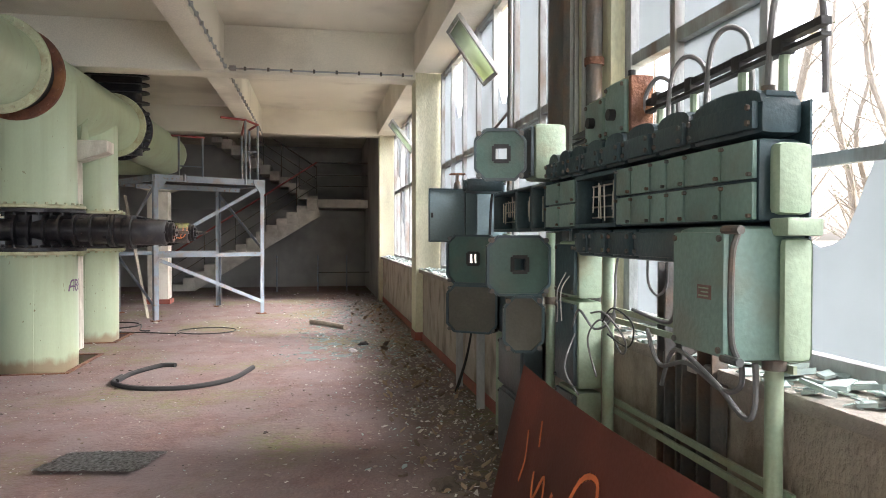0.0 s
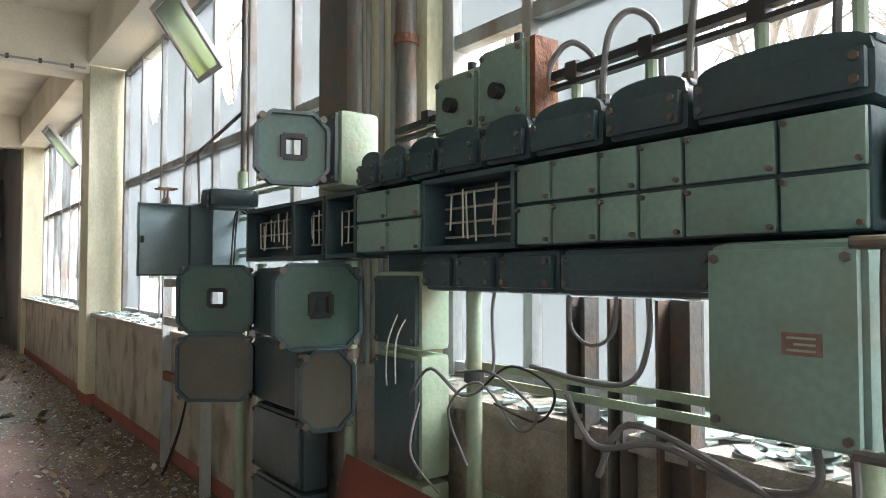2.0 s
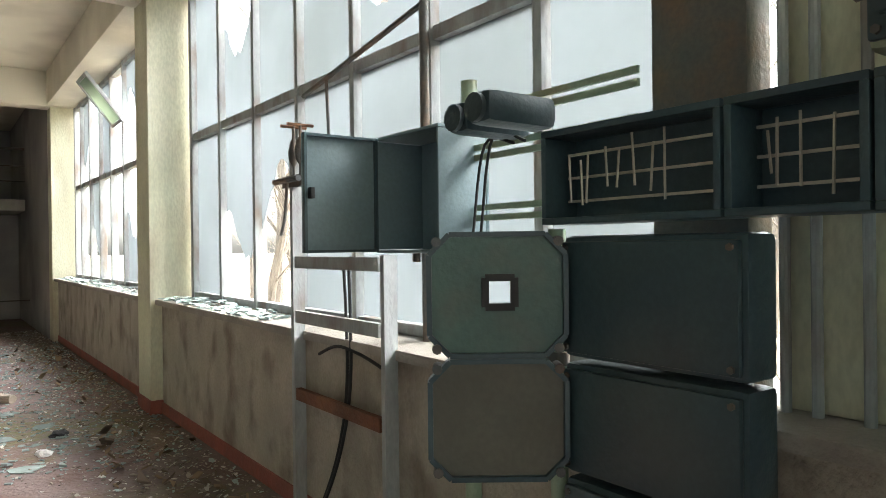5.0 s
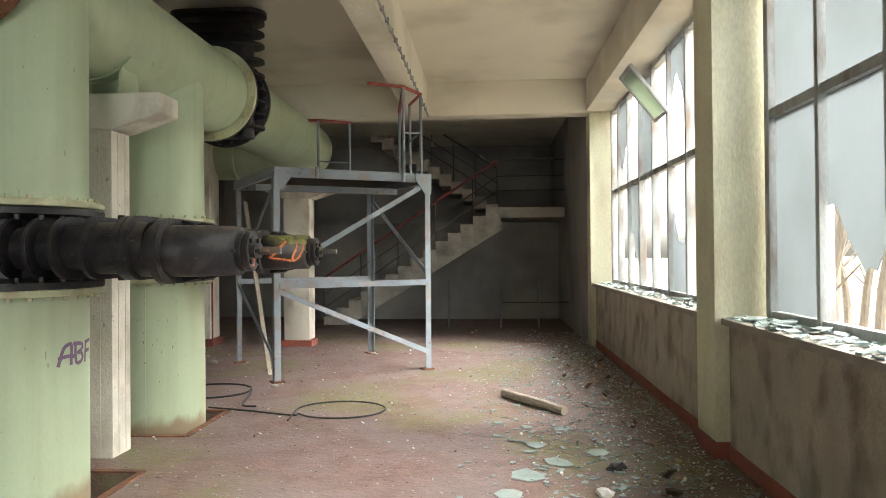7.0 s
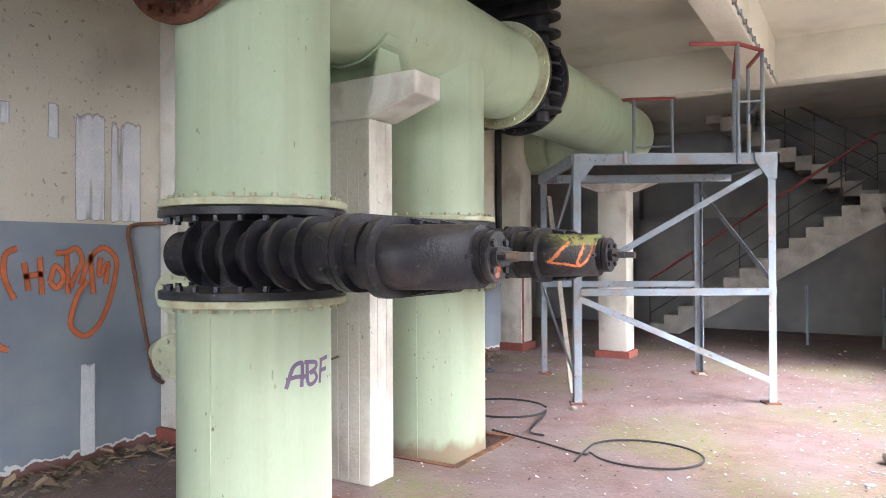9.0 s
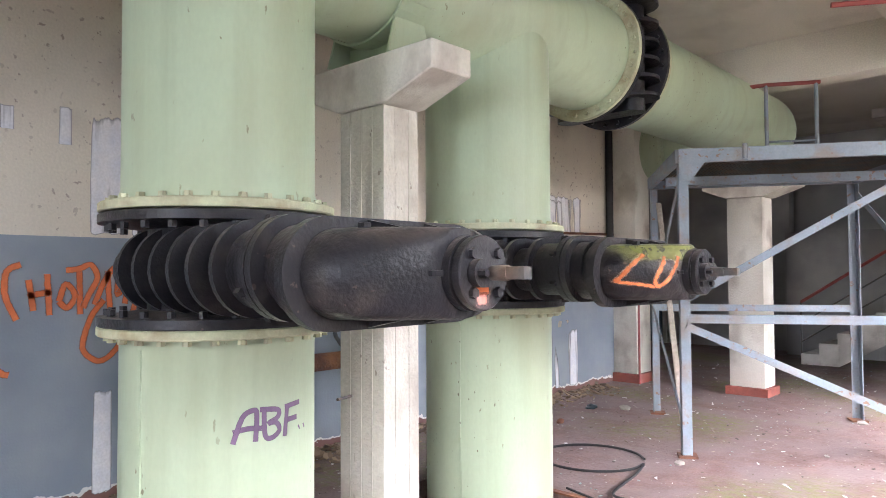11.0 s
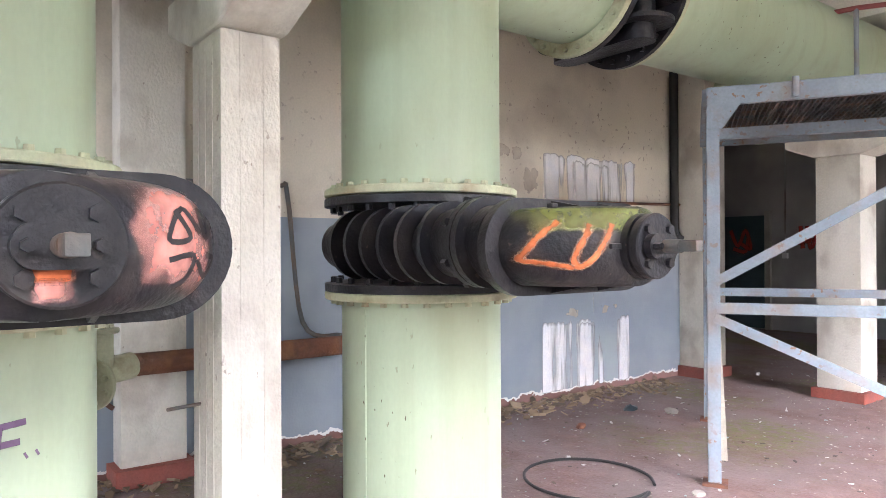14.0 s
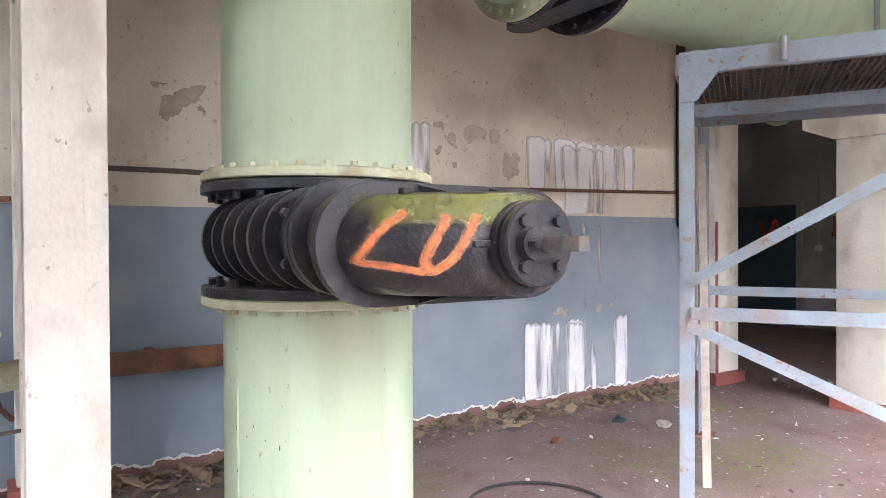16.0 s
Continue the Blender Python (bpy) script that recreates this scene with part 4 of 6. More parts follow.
for i in range(6):
    part("baluster", C((X1 - i * 0.5, 20.42, ZL + i * 0.327), (X1 - i * 0.5, 20.42, ZL + i * 0.327 + 1.0), 0.012, 8), M["darksteel"], st)
solo("wall_under_stair", B((-3.6, 20.3, 0), (2.1, 20.38, 2.2)), M["darkwall"], "mottled grey wall beneath the landing", "wall", kind=STRUCT)
gr = thing("guard_rail", "low dark steel rail before the stair well", "railing")
for x in (-0.3, 0.75, 1.5):
    part("post", C((x, 18.4, 0), (x, 18.4, 0.95), 0.02, 8), M["steel"], gr)
part("bar", C((0.75, 18.4, 0.5), (2.1, 18.4, 0.5), 0.012, 8), M["darksteel"], gr)
d = thing("dark_door", "dark blue metal door standing ajar in a grey wall", "door", kind=STRUCT)
part("door_leaf", B((-7.4, 20.84, 0.02), (-6.25, 20.89, 2.12), 0.004), M["darkg"], d)
part("door_frame", B((-6.23, 20.82, 0.0), (-6.13, 20.898, 2.2)), M["concrete"], d)

for x, z1 in ((-5.87, 3.6),):
    w = thing("wall_switch", "white switch with a thin conduit on the dirty wall", "switch", "wall switches")
    part("box", B((x - 0.05, 20.85, 1.32), (x + 0.05, 20.898, 1.42), 0.006), M["white"], w)
    part("conduit", C((x, 20.88, 1.42), (x, 20.88, z1), 0.012, 8), M["mullion"], w)

# ---- switchgear along the windows ----
FX, BX = 1.955, 2.10
GEAR = "switchgear boxes"


def bolts_at(parent, pts, r=0.009, ax=(-1, 0, 0), material=None):
    bm = bmesh.new()
    for p in pts:
        cyl(bm, p, Vector(p) + Vector(ax) * 0.012, r, 6)
    part("screws", bm, material or M["darksteel"], parent)["kind"] = "stuff"


def casing(y0, y1, z0, z1, label, x0=FX, x1=BX, body="panel", bevel=0.018, lid=None, plates=None, group=GEAR, dome=False):
    b = thing("switchgear_box", label, "switchgear", group)
    part("body", B((x0 + 0.012, y0 + 0.004, z0 + 0.002), (x1, y1 - 0.004, z1 - 0.002), bevel), M[body], b)
    if lid and not plates:
        part("cover", B((x0 - 0.008, y0 + 0.018, z0 + 0.018), (x0 + 0.012, y1 - 0.018, z1 - 0.018), 0.007), M[lid], b)
        bolts_at(b, [(x0 - 0.004, y, z) for y in (y0 + 0.035, y1 - 0.035) for z in (z0 + 0.035, z1 - 0.035)])
    if plates:
        zs = [z0 + 0.004, (z0 + z1) / 2, z1 - 0.004]
        for a, c in zip(plates, plates[1:]):
            for p, q in zip(zs, zs[1:]):
                part("cover_plate", B((x0 - 0.004, a + 0.005, p + 0.005), (x0 + 0.011, c - 0.005, q - 0.005), 0.004), M[lid or body], b)
                bolts_at(b, [(x0 - 0.004, a + 0.014, p + 0.016), (x0 - 0.004, c - 0.014, q - 0.016)], 0.006)
    if dome:
        # arched shoulder on top of the box
        w = (y1 - y0) / 2 - 0.012
        arch = [((y0 + y1) / 2 + w * math.cos(a), z1 - 0.02 + 0.05 * math.sin(a) ** 0.6) for a in np.linspace(0, math.pi, 13)]
        bm = bmesh.new()
        extrude_outline(bm, arch, x1 - x0 - 0.03, Matrix(((0, 0, 1, x0 + 0.015), (1, 0, 0, 0), (0, 1, 0, 0), (0, 0, 0, 1))))
        part("shoulder", bm, M[body], b)
        part("rim", B((x0 + 0.03, y0 + 0.012, z1 - 0.004), (x1 - 0.02, y1 - 0.012, z1 + 0.012), 0.005), M["darkg"], b)
    return b


def open_casing(y0, y1, z0, z1, label, body="darkg", x0=FX, x1=BX, contacts=3, group=GEAR):
    b = thing("switchgear_box", label, "switchgear", group)
    t = 0.018
    part("back", B((x1 - t, y0 + 0.004, z0), (x1, y1 - 0.004, z1)), M[body], b)
    for lo, hi in (((x0, y0 + 0.004, z0), (x1 - t, y1 - 0.004, z0 + t)), ((x0, y0 + 0.004, z1 - t), (x1 - t, y1 - 0.004, z1)), ((x0, y0 + 0.004, z0 + t), (x1 - t, y0 + 0.004 + t, z1 - t)), ((x0, y1 - 0.004 - t, z0 + t), (x1 - t, y1 - 0.004, z1 - t))):
        part("side", B(lo, hi, 0.003), M[body], b)
    for k in range(contacts):
        z = z0 + (z1 - z0) * (k + 1) / (contacts + 1)
        part("busbar", B((x0 + 0.07, y0 + 0.04, z - 0.0035), (x0 + 0.078, y1 - 0.04, z + 0.0035)), M["copper"], b, "dull metal busbar")
    r = random.Random(int(y0 * 100 + z0 * 1000))
    for k in range(max(2, int((y1 - y0) / 0.07)) if contacts else 0):
        y = r.uniform(y0 + 0.05, y1 - 0.05)
        part("contact_rod", C((x0 + 0.055, y, r.uniform(z0 + 0.03, z0 + 0.1)), (x0 + 0.055, y + r.uniform(-0.01, 0.01), z1 - r.uniform(0.03, 0.09)), 0.0035, 6), M["copper"], b, "metal contact rod")
    return b


casing(1.49, 2.41, 1.50, 1.738, "long green busbar box with bolted cover plates", body="darkg", lid="panel", plates=[1.495, 1.66, 1.87, 1.99, 2.11, 2.27, 2.405])
open_casing(2.41, 2.87, 1.50, 1.738, "open dark green fuse box with exposed busbars", contacts=4)
casing(2.87, 3.30, 1.50, 1.738, "green busbar box with four cover plates", body="darkg", lid="panel", plates=[2.875, 3.08, 3.295])
open_casing(3.30, 3.56, 1.49, 1.75, "open dark switch box with bare contacts")
open_casing(3.56, 3.86, 1.49, 1.75, "open dark switch box with bare contacts")
open_casing(3.86, 4.42, 1.49, 1.75, "wide open dark switch box with bare contacts")
for a, b in ((1.48, 1.86), (1.86, 2.10), (2.10, 2.36), (2.36, 2.57), (2.57, 2.78), (2.78, 2.97), (2.97, 3.14), (3.14, 3.30)):
    casing(a, b, 1.742, 1.855, "dark green terminal box with rounded shoulders", body="darkg", bevel=0.03, lid="darkg", dome=True, group="terminal boxes")
for a, b in ((1.78, 2.25), (2.25, 2.49), (2.49, 2.69), (2.69, 2.87)):
    casing(a, b, 1.37, 1.496, "dark green lower terminal box", body="darkg", bevel=0.022, lid="darkg", group="terminal boxes")
casing(1.46, 1.77, 1.115, 1.492, "large green switch box with rusty hinges and a faded label", x0=1.86, body="panel", lid="panel", bevel=0.03)
ov = thing("rating_plate", "faded red rating plate on the large switch box", "plate")
part("plate", B((1.849, 1.535, 1.285), (1.8515, 1.605, 1.325)), M["redlabel"], ov)
for k in range(3):
    part("text_bar", B((1.847, 1.545, 1.292 + 0.011 * k), (1.8488, 1.595 - 0.012 * (k == 1), 1.296 + 0.011 * k)), M["paleg"], ov)
hg = thing("hinge_rod", "dark hinge rod beside the large switch box", "hinge")
part("rod", T([(1.87, 1.44, 1.14), (1.85, 1.435, 1.2), (1.85, 1.435, 1.40), (1.87, 1.44, 1.47)], 0.009, 8), M["darksteel"], hg)
for z in (1.13, 1.48):
    part("knuckle", C((1.86, 1.41, z), (1.86, 1.49, z), 0.012, 10), M["darksteel"], hg, "worn steel knuckle")
for z0, z1, y0, xx in ((1.52, 1.72, 1.43, 1.975), (1.12, 1.46, 1.425, 1.99)):
    casing(y0, 1.488 if z0 > 1.3 else 1.458, z0, z1, "pale green end box with stained sides", x0=xx, x1=2.09, body="paleg", bevel=0.02, group="end boxes")
casing(1.40, 1.488, 1.462, 1.515, "pale green coupling collar between boxes", x0=1.98, x1=2.1, body="paleg", bevel=0.008, group="end boxes")
# added plate that blocks window light showing through gaps between the boxes
bp = thing("mounting_plate", "dark green plate added to block light through gaps between the boxes", "plate")
part("plate", B((2.104, 1.47, 1.40), (2.112, 3.30, 1.84)), M["darkg"], bp)
# small boxes on top
for y0, y1, z1, rusty in ((2.62, 2.86, 2.085, 0), (2.40, 2.63, 2.12, 1)):
    b = casing(y0, y1, 1.868, z1, "small pale green junction box with a knob" + (" and rusty side" if rusty else ""), x0=2.0, x1=2.09, body="paleg", lid="panel", bevel=0.012, group="junction boxes")
    part("knob", C((1.99, (y0 + y1) / 2, 1.97), (1.962, (y0 + y1) / 2, 1.97), 0.024, 14), M["black"], b)
    part("gland", C((2.07, (y0 + y1) / 2, z1), (2.07, (y0 + y1) / 2, z1 + 0.04), 0.016, 10), M["black"], b)
    if rusty:
        part("side_board", B((2.005, y0 - 0.02, 1.87), (2.10, y0 + 0.003, z1 - 0.01), 0.003), M["rust"], b, "flaking rusty side")
# bus rail with looping conduits
br = thing("conduit_rail", "black slotted rail carrying looped cable conduits", "rail")
part("rail", bar(bmesh.new(), (2.08, 1.38, 2.03), (2.08, 3.2, 1.97), 0.03, 0.022), M["black"], br)
part("rail", bar(bmesh.new(), (2.08, 1.38, 1.995), (2.08, 3.2, 1.935), 0.03, 0.012), M["black"], br)
for y in (1.56, 1.76, 2.05, 2.3, 3.0):
    part("clamp", B((2.06, y - 0.022, 1.965 + (3 - y) * 0.012), (2.11, y + 0.022, 2.015 + (3 - y) * 0.012), 0.006), M["black"], br)
    part("stay", C((2.09, y, 1.84), (2.09, y, 2.0), 0.016, 8), M["paleg"], br)
for y, h in ((1.53, 2.2), (1.86, 2.15), (2.12, 2.12), (2.33, 2.09)):
    c = thing("conduit_loop", "grey flexible conduit looped over the rail", "conduit", "conduit loops")
    part("hose", T([(2.06, y + 0.06, 1.86), (2.06, y + 0.06, 1.95), (2.07, y + 0.045, h - 0.05), (2.10, y, h), (2.14, y - 0.05, h - 0.05), (2.15, y - 0.06, 1.93), (2.15, y - 0.06, 1.86)], 0.0095, 8), M["cable"], c)
    part("collar", C((2.06, y + 0.06, 1.855), (2.06, y + 0.06, 1.90), 0.02, 10), M["darksteel"], c)


def frame_lid(p0, p1, z0, z1, label, win=True, body="lidgreen", group="open box lids"):
    """A hinged-open lid: a plate from p0 to p1 with clipped corners, raised rim and, as a rule, a square window."""
    v = thing("box_lid", label, "lid", group)
    a, b = Vector((*p0, 0)), Vector((*p1, 0))
    L, H = (b - a).length, z1 - z0
    ux = (b - a).normalized()
    m = Matrix((( ux.x, 0, -ux.y, a.x), (ux.y, 0, ux.x, a.y), (0, 1, 0, z0), (0, 0, 0, 1)))
    k = 0.055
    out = [(k, 0), (L - k, 0), (L, k), (L, H - k), (L - k, H), (k, H), (0, H - k), (0, k)]
    bm = bmesh.new()
    w = 0.036 if win else 0.0
    if win:
        cx, cy = L * 0.52, H * 0.52
        q = [(cx + sx * w, cy + sy * w) for sx, sy in ((-1, -1), (1, -1), (1, 1), (-1, 1))]
        for th in (-0.006, 0.006):
            vo, vi = [bm.verts.new(m @ Vector((x, y, th))) for x, y in out], [bm.verts.new(m @ Vector((x, y, th))) for x, y in q]
            for i, (e0, e1, i0, i1) in enumerate(((0, 1, 0, 1), (2, 3, 1, 2), (4, 5, 2, 3), (6, 7, 3, 0))):
                bm.faces.new((vo[e0], vo[e1], vi[i1], vi[i0]))
                bm.faces.new((vo[e1], vo[(e1 + 1) % 8], vi[i1]))
    else:
        extrude_outline(bm, out, 0.012, m @ Matrix.Translation((0, 0, -0.006)))
    part("plate", bm, M[body], v, smooth=0)
    bm = bmesh.new()
    for i in range(8):
        p, q2 = out[i], out[(i + 1) % 8]
        bar(bm, m @ Vector((*p, 0.0)), m @ Vector((*q2, 0.0)), 0.046, 0.014, m.to_3x3() @ Vector((0, 0, 1)).cross(Vector((q2[0] - p[0], q2[1] - p[1], 0))).normalized())
    part("rim", bm, M["darkg"], v, "dark raised rim", smooth=0)
    if win:
        bm = bmesh.new()
        for i in range(4):
            p, q2 = [(cx + sx * (w + 0.004), cy + sy * (w + 0.004)) for sx, sy in ((-1, -1), (1, -1), (1, 1), (-1, 1))][i], [(cx + sx * (w + 0.004), cy + sy * (w + 0.004)) for sx, sy in ((1, -1), (1, 1), (-1, 1), (-1, -1))][i]
            bar(bm, m @ Vector((*p, 0)), m @ Vector((*q2, 0)), 0.02, 0.03, m.to_3x3() @ Vector((0, 0, 1)))
        part("window_frame", bm, M["black"], v, "black window frame", smooth=0)
    bm = bmesh.new()
    for x, y in ((0.02, 0.02), (L - 0.02, 0.02), (L - 0.02, H - 0.02), (0.02, H - 0.02)):
        cyl(bm, m @ Vector((x, y, -0.03)), m @ Vector((x, y, 0.03)), 0.014, 8)
    part("corner_bolts", bm, M["darksteel"], v)["kind"] = "stuff"
    return v


frame_lid((1.655, 3.36), (1.985, 3.33), 1.15, 1.46, "green octagonal box lid with a square window, hinged open")
frame_lid((1.60, 3.42), (1.86, 3.36), 1.765, 2.03, "green octagonal box lid with a square window, hinged open")
frame_lid((1.667, 4.56), (1.965, 4.34), 1.135, 1.465, "green octagonal box lid with an empty window, hinged open")
frame_lid((1.667, 4.56), (1.965, 4.34), 0.80, 1.12, "plain grey-brown octagonal lid, hinged open", False, "browncover")
frame_lid((1.74, 3.34), (1.945, 3.31), 0.85, 1.14, "plain grey-brown octagonal lid, hinged open", False, "browncover")
casing(3.34, 3.56, 1.765, 2.07, "green upper box with a dark domed cover", x0=1.90, x1=2.09, body="paleg", lid="darkg", bevel=0.03)
# two stacks of boxes down to the floor
for y0, y1, tiers in ((2.90, 3.24, (1.45, 1.16, 0.72, 0.28, 0.0)), (3.80, 4.40, (1.47, 1.12, 0.80, 0.46, 0.0))):
    for z1, z0 in zip(tiers, tiers[1:]):
        b = casing(y0 + 0.02, y1 - 0.02, z0, z1 - 0.01, "dark green box with pale green sides in a stack", x0=1.985, x1=2.12, body="paleg" if y0 < 3 else "darkg", lid="darkg", bevel=0.02, group="stacked boxes")
for y in (1.55, 2.72, 3.52, 4.46):
    p = thing("support_post", "green painted tubular support post", "post", "gear supports")
    part("tube", C((2.06, y, 0.0), (2.06, y, 1.48), 0.026, 16), M["paleg"], p)
    part("collar", C((2.06, y, 1.08), (2.06, y, 1.12), 0.034, 16), M["darksteel"], p)
for z in (1.13, 0.72):
    p = thing("support_rail", "pair of pale green strip rails between the posts", "rail", "gear supports")
    for dz in (0, -0.045):
        part("strip", bar(bmesh.new(), (2.09, 1.5, z + dz), (2.09, 2.8, z + dz), 0.012, 0.024), M["paleg"], p)
for y, w in ((2.34, 0.07), (2.20, 0.05), (2.02, 0.10)):
    p = thing("rusty_channel", "dark rust-edged steel channel standing behind the gear", "channel", "steel channels")
    part("web", B((2.17, y - w / 2, 0.0), (2.18, y + w / 2, 1.36)), M["darksteel"], p)
    part("lip", B((2.12, y - w / 2, 0.0), (2.169, y - w / 2 + 0.01, 1.36)), M["darksteel"], p)
    part("lip", B((2.12, y + w / 2 - 0.01, 0.0), (2.169, y + w / 2, 1.36)), M["darksteel"], p)
CB = "hanging cables"
for pts, r, mt in (([(2.06, 2.62, 1.37), (2.05, 2.62, 1.30), (2.03, 2.6, 1.12), (1.98, 2.68, 1.05), (1.96, 2.82, 1.12), (1.98, 2.96, 1.02), (2.0, 3.05, 0.9)], 0.009, "cable"),
                   ([(2.03, 2.28, 1.37), (2.03, 2.27, 1.28), (2.03, 2.2, 1.24), (2.03, 2.13, 1.28), (2.03, 2.12, 1.37)], 0.009, "cable"),
                   ([(2.0, 2.0, 1.37), (2.0, 2.0, 1.27), (2.02, 2.06, 1.17), (2.05, 2.2, 1.14), (2.05, 2.45, 1.16)], 0.012, "cable"),
                   ([(2.0, 1.62, 1.10), (2.0, 1.62, 1.02), (2.02, 1.75, 0.98), (2.04, 2.0, 1.02), (2.04, 2.2, 0.98), (2.04, 2.3, 1.1)], 0.014, "cable"),
                   ([(2.0, 1.55, 1.10), (2.0, 1.55, 0.98), (2.0, 1.6, 0.93), (2.02, 1.8, 1.0), (2.05, 2.1, 1.05), (2.05, 2.2, 0.9)], 0.014, "cable"),
                   ([(1.97, 2.70, 1.12), (1.95, 2.5, 1.14), (1.97, 2.35, 1.05), (2.0, 2.45, 0.98), (1.98, 2.6, 1.1), (1.97, 2.74, 1.0), (1.98, 2.66, 0.84)], 0.007, "cable"),
                   ([(1.97, 2.9, 1.0), (1.9, 2.85, 0.85), (1.92, 2.72, 0.75)], 0.007, "cable"),
                   ([(1.99, 3.05, 1.3), (1.93, 3.03, 1.2), (1.94, 3.06, 1.1), (1.93, 3.04, 1.04)], 0.005, "white"),
                   ([(1.99, 3.00, 1.28), (1.93, 2.98, 1.2), (1.94, 3.0, 1.05)], 0.005, "white"),
                   ([(1.96, 2.55, 1.10), (1.95, 2.42, 1.17), (1.97, 2.28, 1.12), (1.99, 2.36, 1.02), (1.97, 2.52, 1.05)], 0.006, "black"),
                   ([(2.02, 4.55, 1.75), (2.02, 4.7, 1.78), (2.02, 4.76, 1.5), (2.02, 4.77, 1.42)], 0.008, "black"),
                   ([(2.02, 4.60, 1.75), (2.02, 4.74, 1.76), (2.02, 4.80, 1.5), (2.02, 4.81, 1.42)], 0.008, "black")):
    c = solo("cable", T(pts, r * 0.62), M[mt], "loose grey cable hanging from the switchgear", "cable", CB)
# leaning sheet with sprayed strokes
bm = bmesh.new()
rows = []
for i in range(13):
    y = 3.12 - i * 0.17
    bow = 0.05 * math.sin(i / 12 * math.pi)
    rows.append([bm.verts.new((1.58 - bow + 0.17 * k / 5 + 0.02 * (i / 12), y - 0.12 * k / 5, 0.002 + (0.84 - 0.002 * i) * k / 5)) for k in range(6)])
for a, b in zip(rows, rows[1:]):
    for k in range(5):
        bm.faces.new((a[k], a[k + 1], b[k + 1], b[k]))
bmesh.ops.solidify(bm, geom=bm.faces[:], thickness=0.004)
sh = solo("metal_sheet", bm, M["rustred"], "red-oxide steel sheet leaning with orange spray strokes", "metal sheet", smooth=60)


def on_sheet(u, v):
    i = (3.12 - u) / 0.17
    bow = 0.05 * math.sin(i / 12 * math.pi)
    return (1.58 - bow + 0.17 * v / 0.84 + 0.02 * (i / 12) - 0.012, u - 0.12 * v / 0.84, v)


for s in ([(2.75, 0.62), (2.7, 0.5), (2.72, 0.4)], [(2.6, 0.7), (2.56, 0.6)], [(2.55, 0.5), (2.5, 0.4), (2.42, 0.52), (2.36, 0.38), (2.3, 0.5)], [(2.2, 0.4), (2.1, 0.62), (1.98, 0.66), (1.96, 0.54), (2.1, 0.48)], [(1.75, 0.5), (1.7, 0.62), (1.62, 0.5)]):
    bm = bmesh.new()
    ribbon(bm, s, 0.022, on_sheet)
    part("spray_stroke", bm, M["orange"], sh, "orange spray strokes", smooth=0)
# open cabinet and its rack
cb = thing("open_cabinet", "blue-grey steel cabinet with its door wide open", "cabinet")
t = 0.012
for lo, hi in (((2.16, 4.9, 1.41), (2.172, 5.31, 1.85)), ((1.95, 4.9, 1.838), (2.158, 5.31, 1.85)), ((1.95, 4.9, 1.41), (2.158, 5.31, 1.422)), ((1.95, 4.9, 1.424), (2.158, 4.912, 1.836)), ((1.95, 5.298, 1.424), (2.158, 5.31, 1.836))):
    part("side_panel", B(lo, hi, 0.002), M["bluebox"], cb)
door = part("door", B((1.642, 5.302, 1.415), (1.945, 5.314, 1.845), 0.004), M["bluebox"], cb)
bm = bmesh.new()
for lo, hi in (((1.642, 5.285, 1.415), (1.652, 5.301, 1.845)), ((1.935, 5.285, 1.415), (1.945, 5.301, 1.845)), ((1.653, 5.285, 1.415), (1.934, 5.301, 1.425)), ((1.653, 5.285, 1.835), (1.934, 5.301, 1.845))):
    box(bm, lo, hi)
part("door_lip", bm, M["darkg"], door)
part("latch", B((1.66, 5.27, 1.61), (1.675, 5.301, 1.65), 0.003), M["black"], door)
for y in (4.98, 5.06, 5.2):
    part("cable_gland", C((2.06, y, 1.375), (2.06, y, 1.408), 0.016, 10), M["darksteel"], cb)
pb = thing("pillar_tube", "dark green tubular post with clamp collars", "post")
part("tube", C((2.15, 4.98, 1.0), (2.15, 4.98, 2.03), 0.03, 16), M["paleg"], pb)
for z in (1.02, 1.50, 1.74, 1.87):
    part("collar", C((2.15, 4.98, z - 0.025), (2.15, 4.98, z + 0.025), 0.042, 16), M["black"], pb)
part("foot", C((2.15, 4.98, 0.0), (2.15, 4.98, 1.0), 0.03, 16), M["paleg"], pb)
for z in (1.53, 1.74, 1.87):
    for dz in (0, 0.035):
        part("rail", bar(bmesh.new(), (2.11, 4.98, z + dz), (2.11, 4.2, z + dz), 0.012, 0.02), M["paleg"], pb)
for y0, x0 in ((4.42, 1.93), (4.58, 1.98)):
    b = thing("cylindrical_switch", "small dark green drum switch on the rails", "switch", "drum switches")
    part("drum", B((x0 - 0.16, y0, 1.765), (x0 + 0.1, y0 + 0.1, 1.86), 0.03), M["darkg"], b)
    part("end_cap", C((x0 - 0.175, y0 + 0.05, 1.81), (x0 - 0.16, y0 + 0.05, 1.81), 0.04, 14), M["darkg"], b)
rk = thing("pipe_rack", "grey steel ladder rack with small valves", "rack")
for y, z1 in ((6.40, 1.95), (5.50, 1.40)):
    part("upright", bar(bmesh.new(), (2.12, y, 0), (2.12, y, z1), 0.065, 0.03, (0, 1, 0)), M["mullion"], rk)
for z, mt in ((1.36, "mullion"), (1.08, "mullion"), (0.68, "rust"), (1.78, "darksteel")):
    part("crossbar", bar(bmesh.new(), (2.10, 6.36 if z < 1.7 else 6.5, z), (2.10, 5.53 if z < 1.7 else 5.7, z), 0.03, 0.06), M[mt], rk)
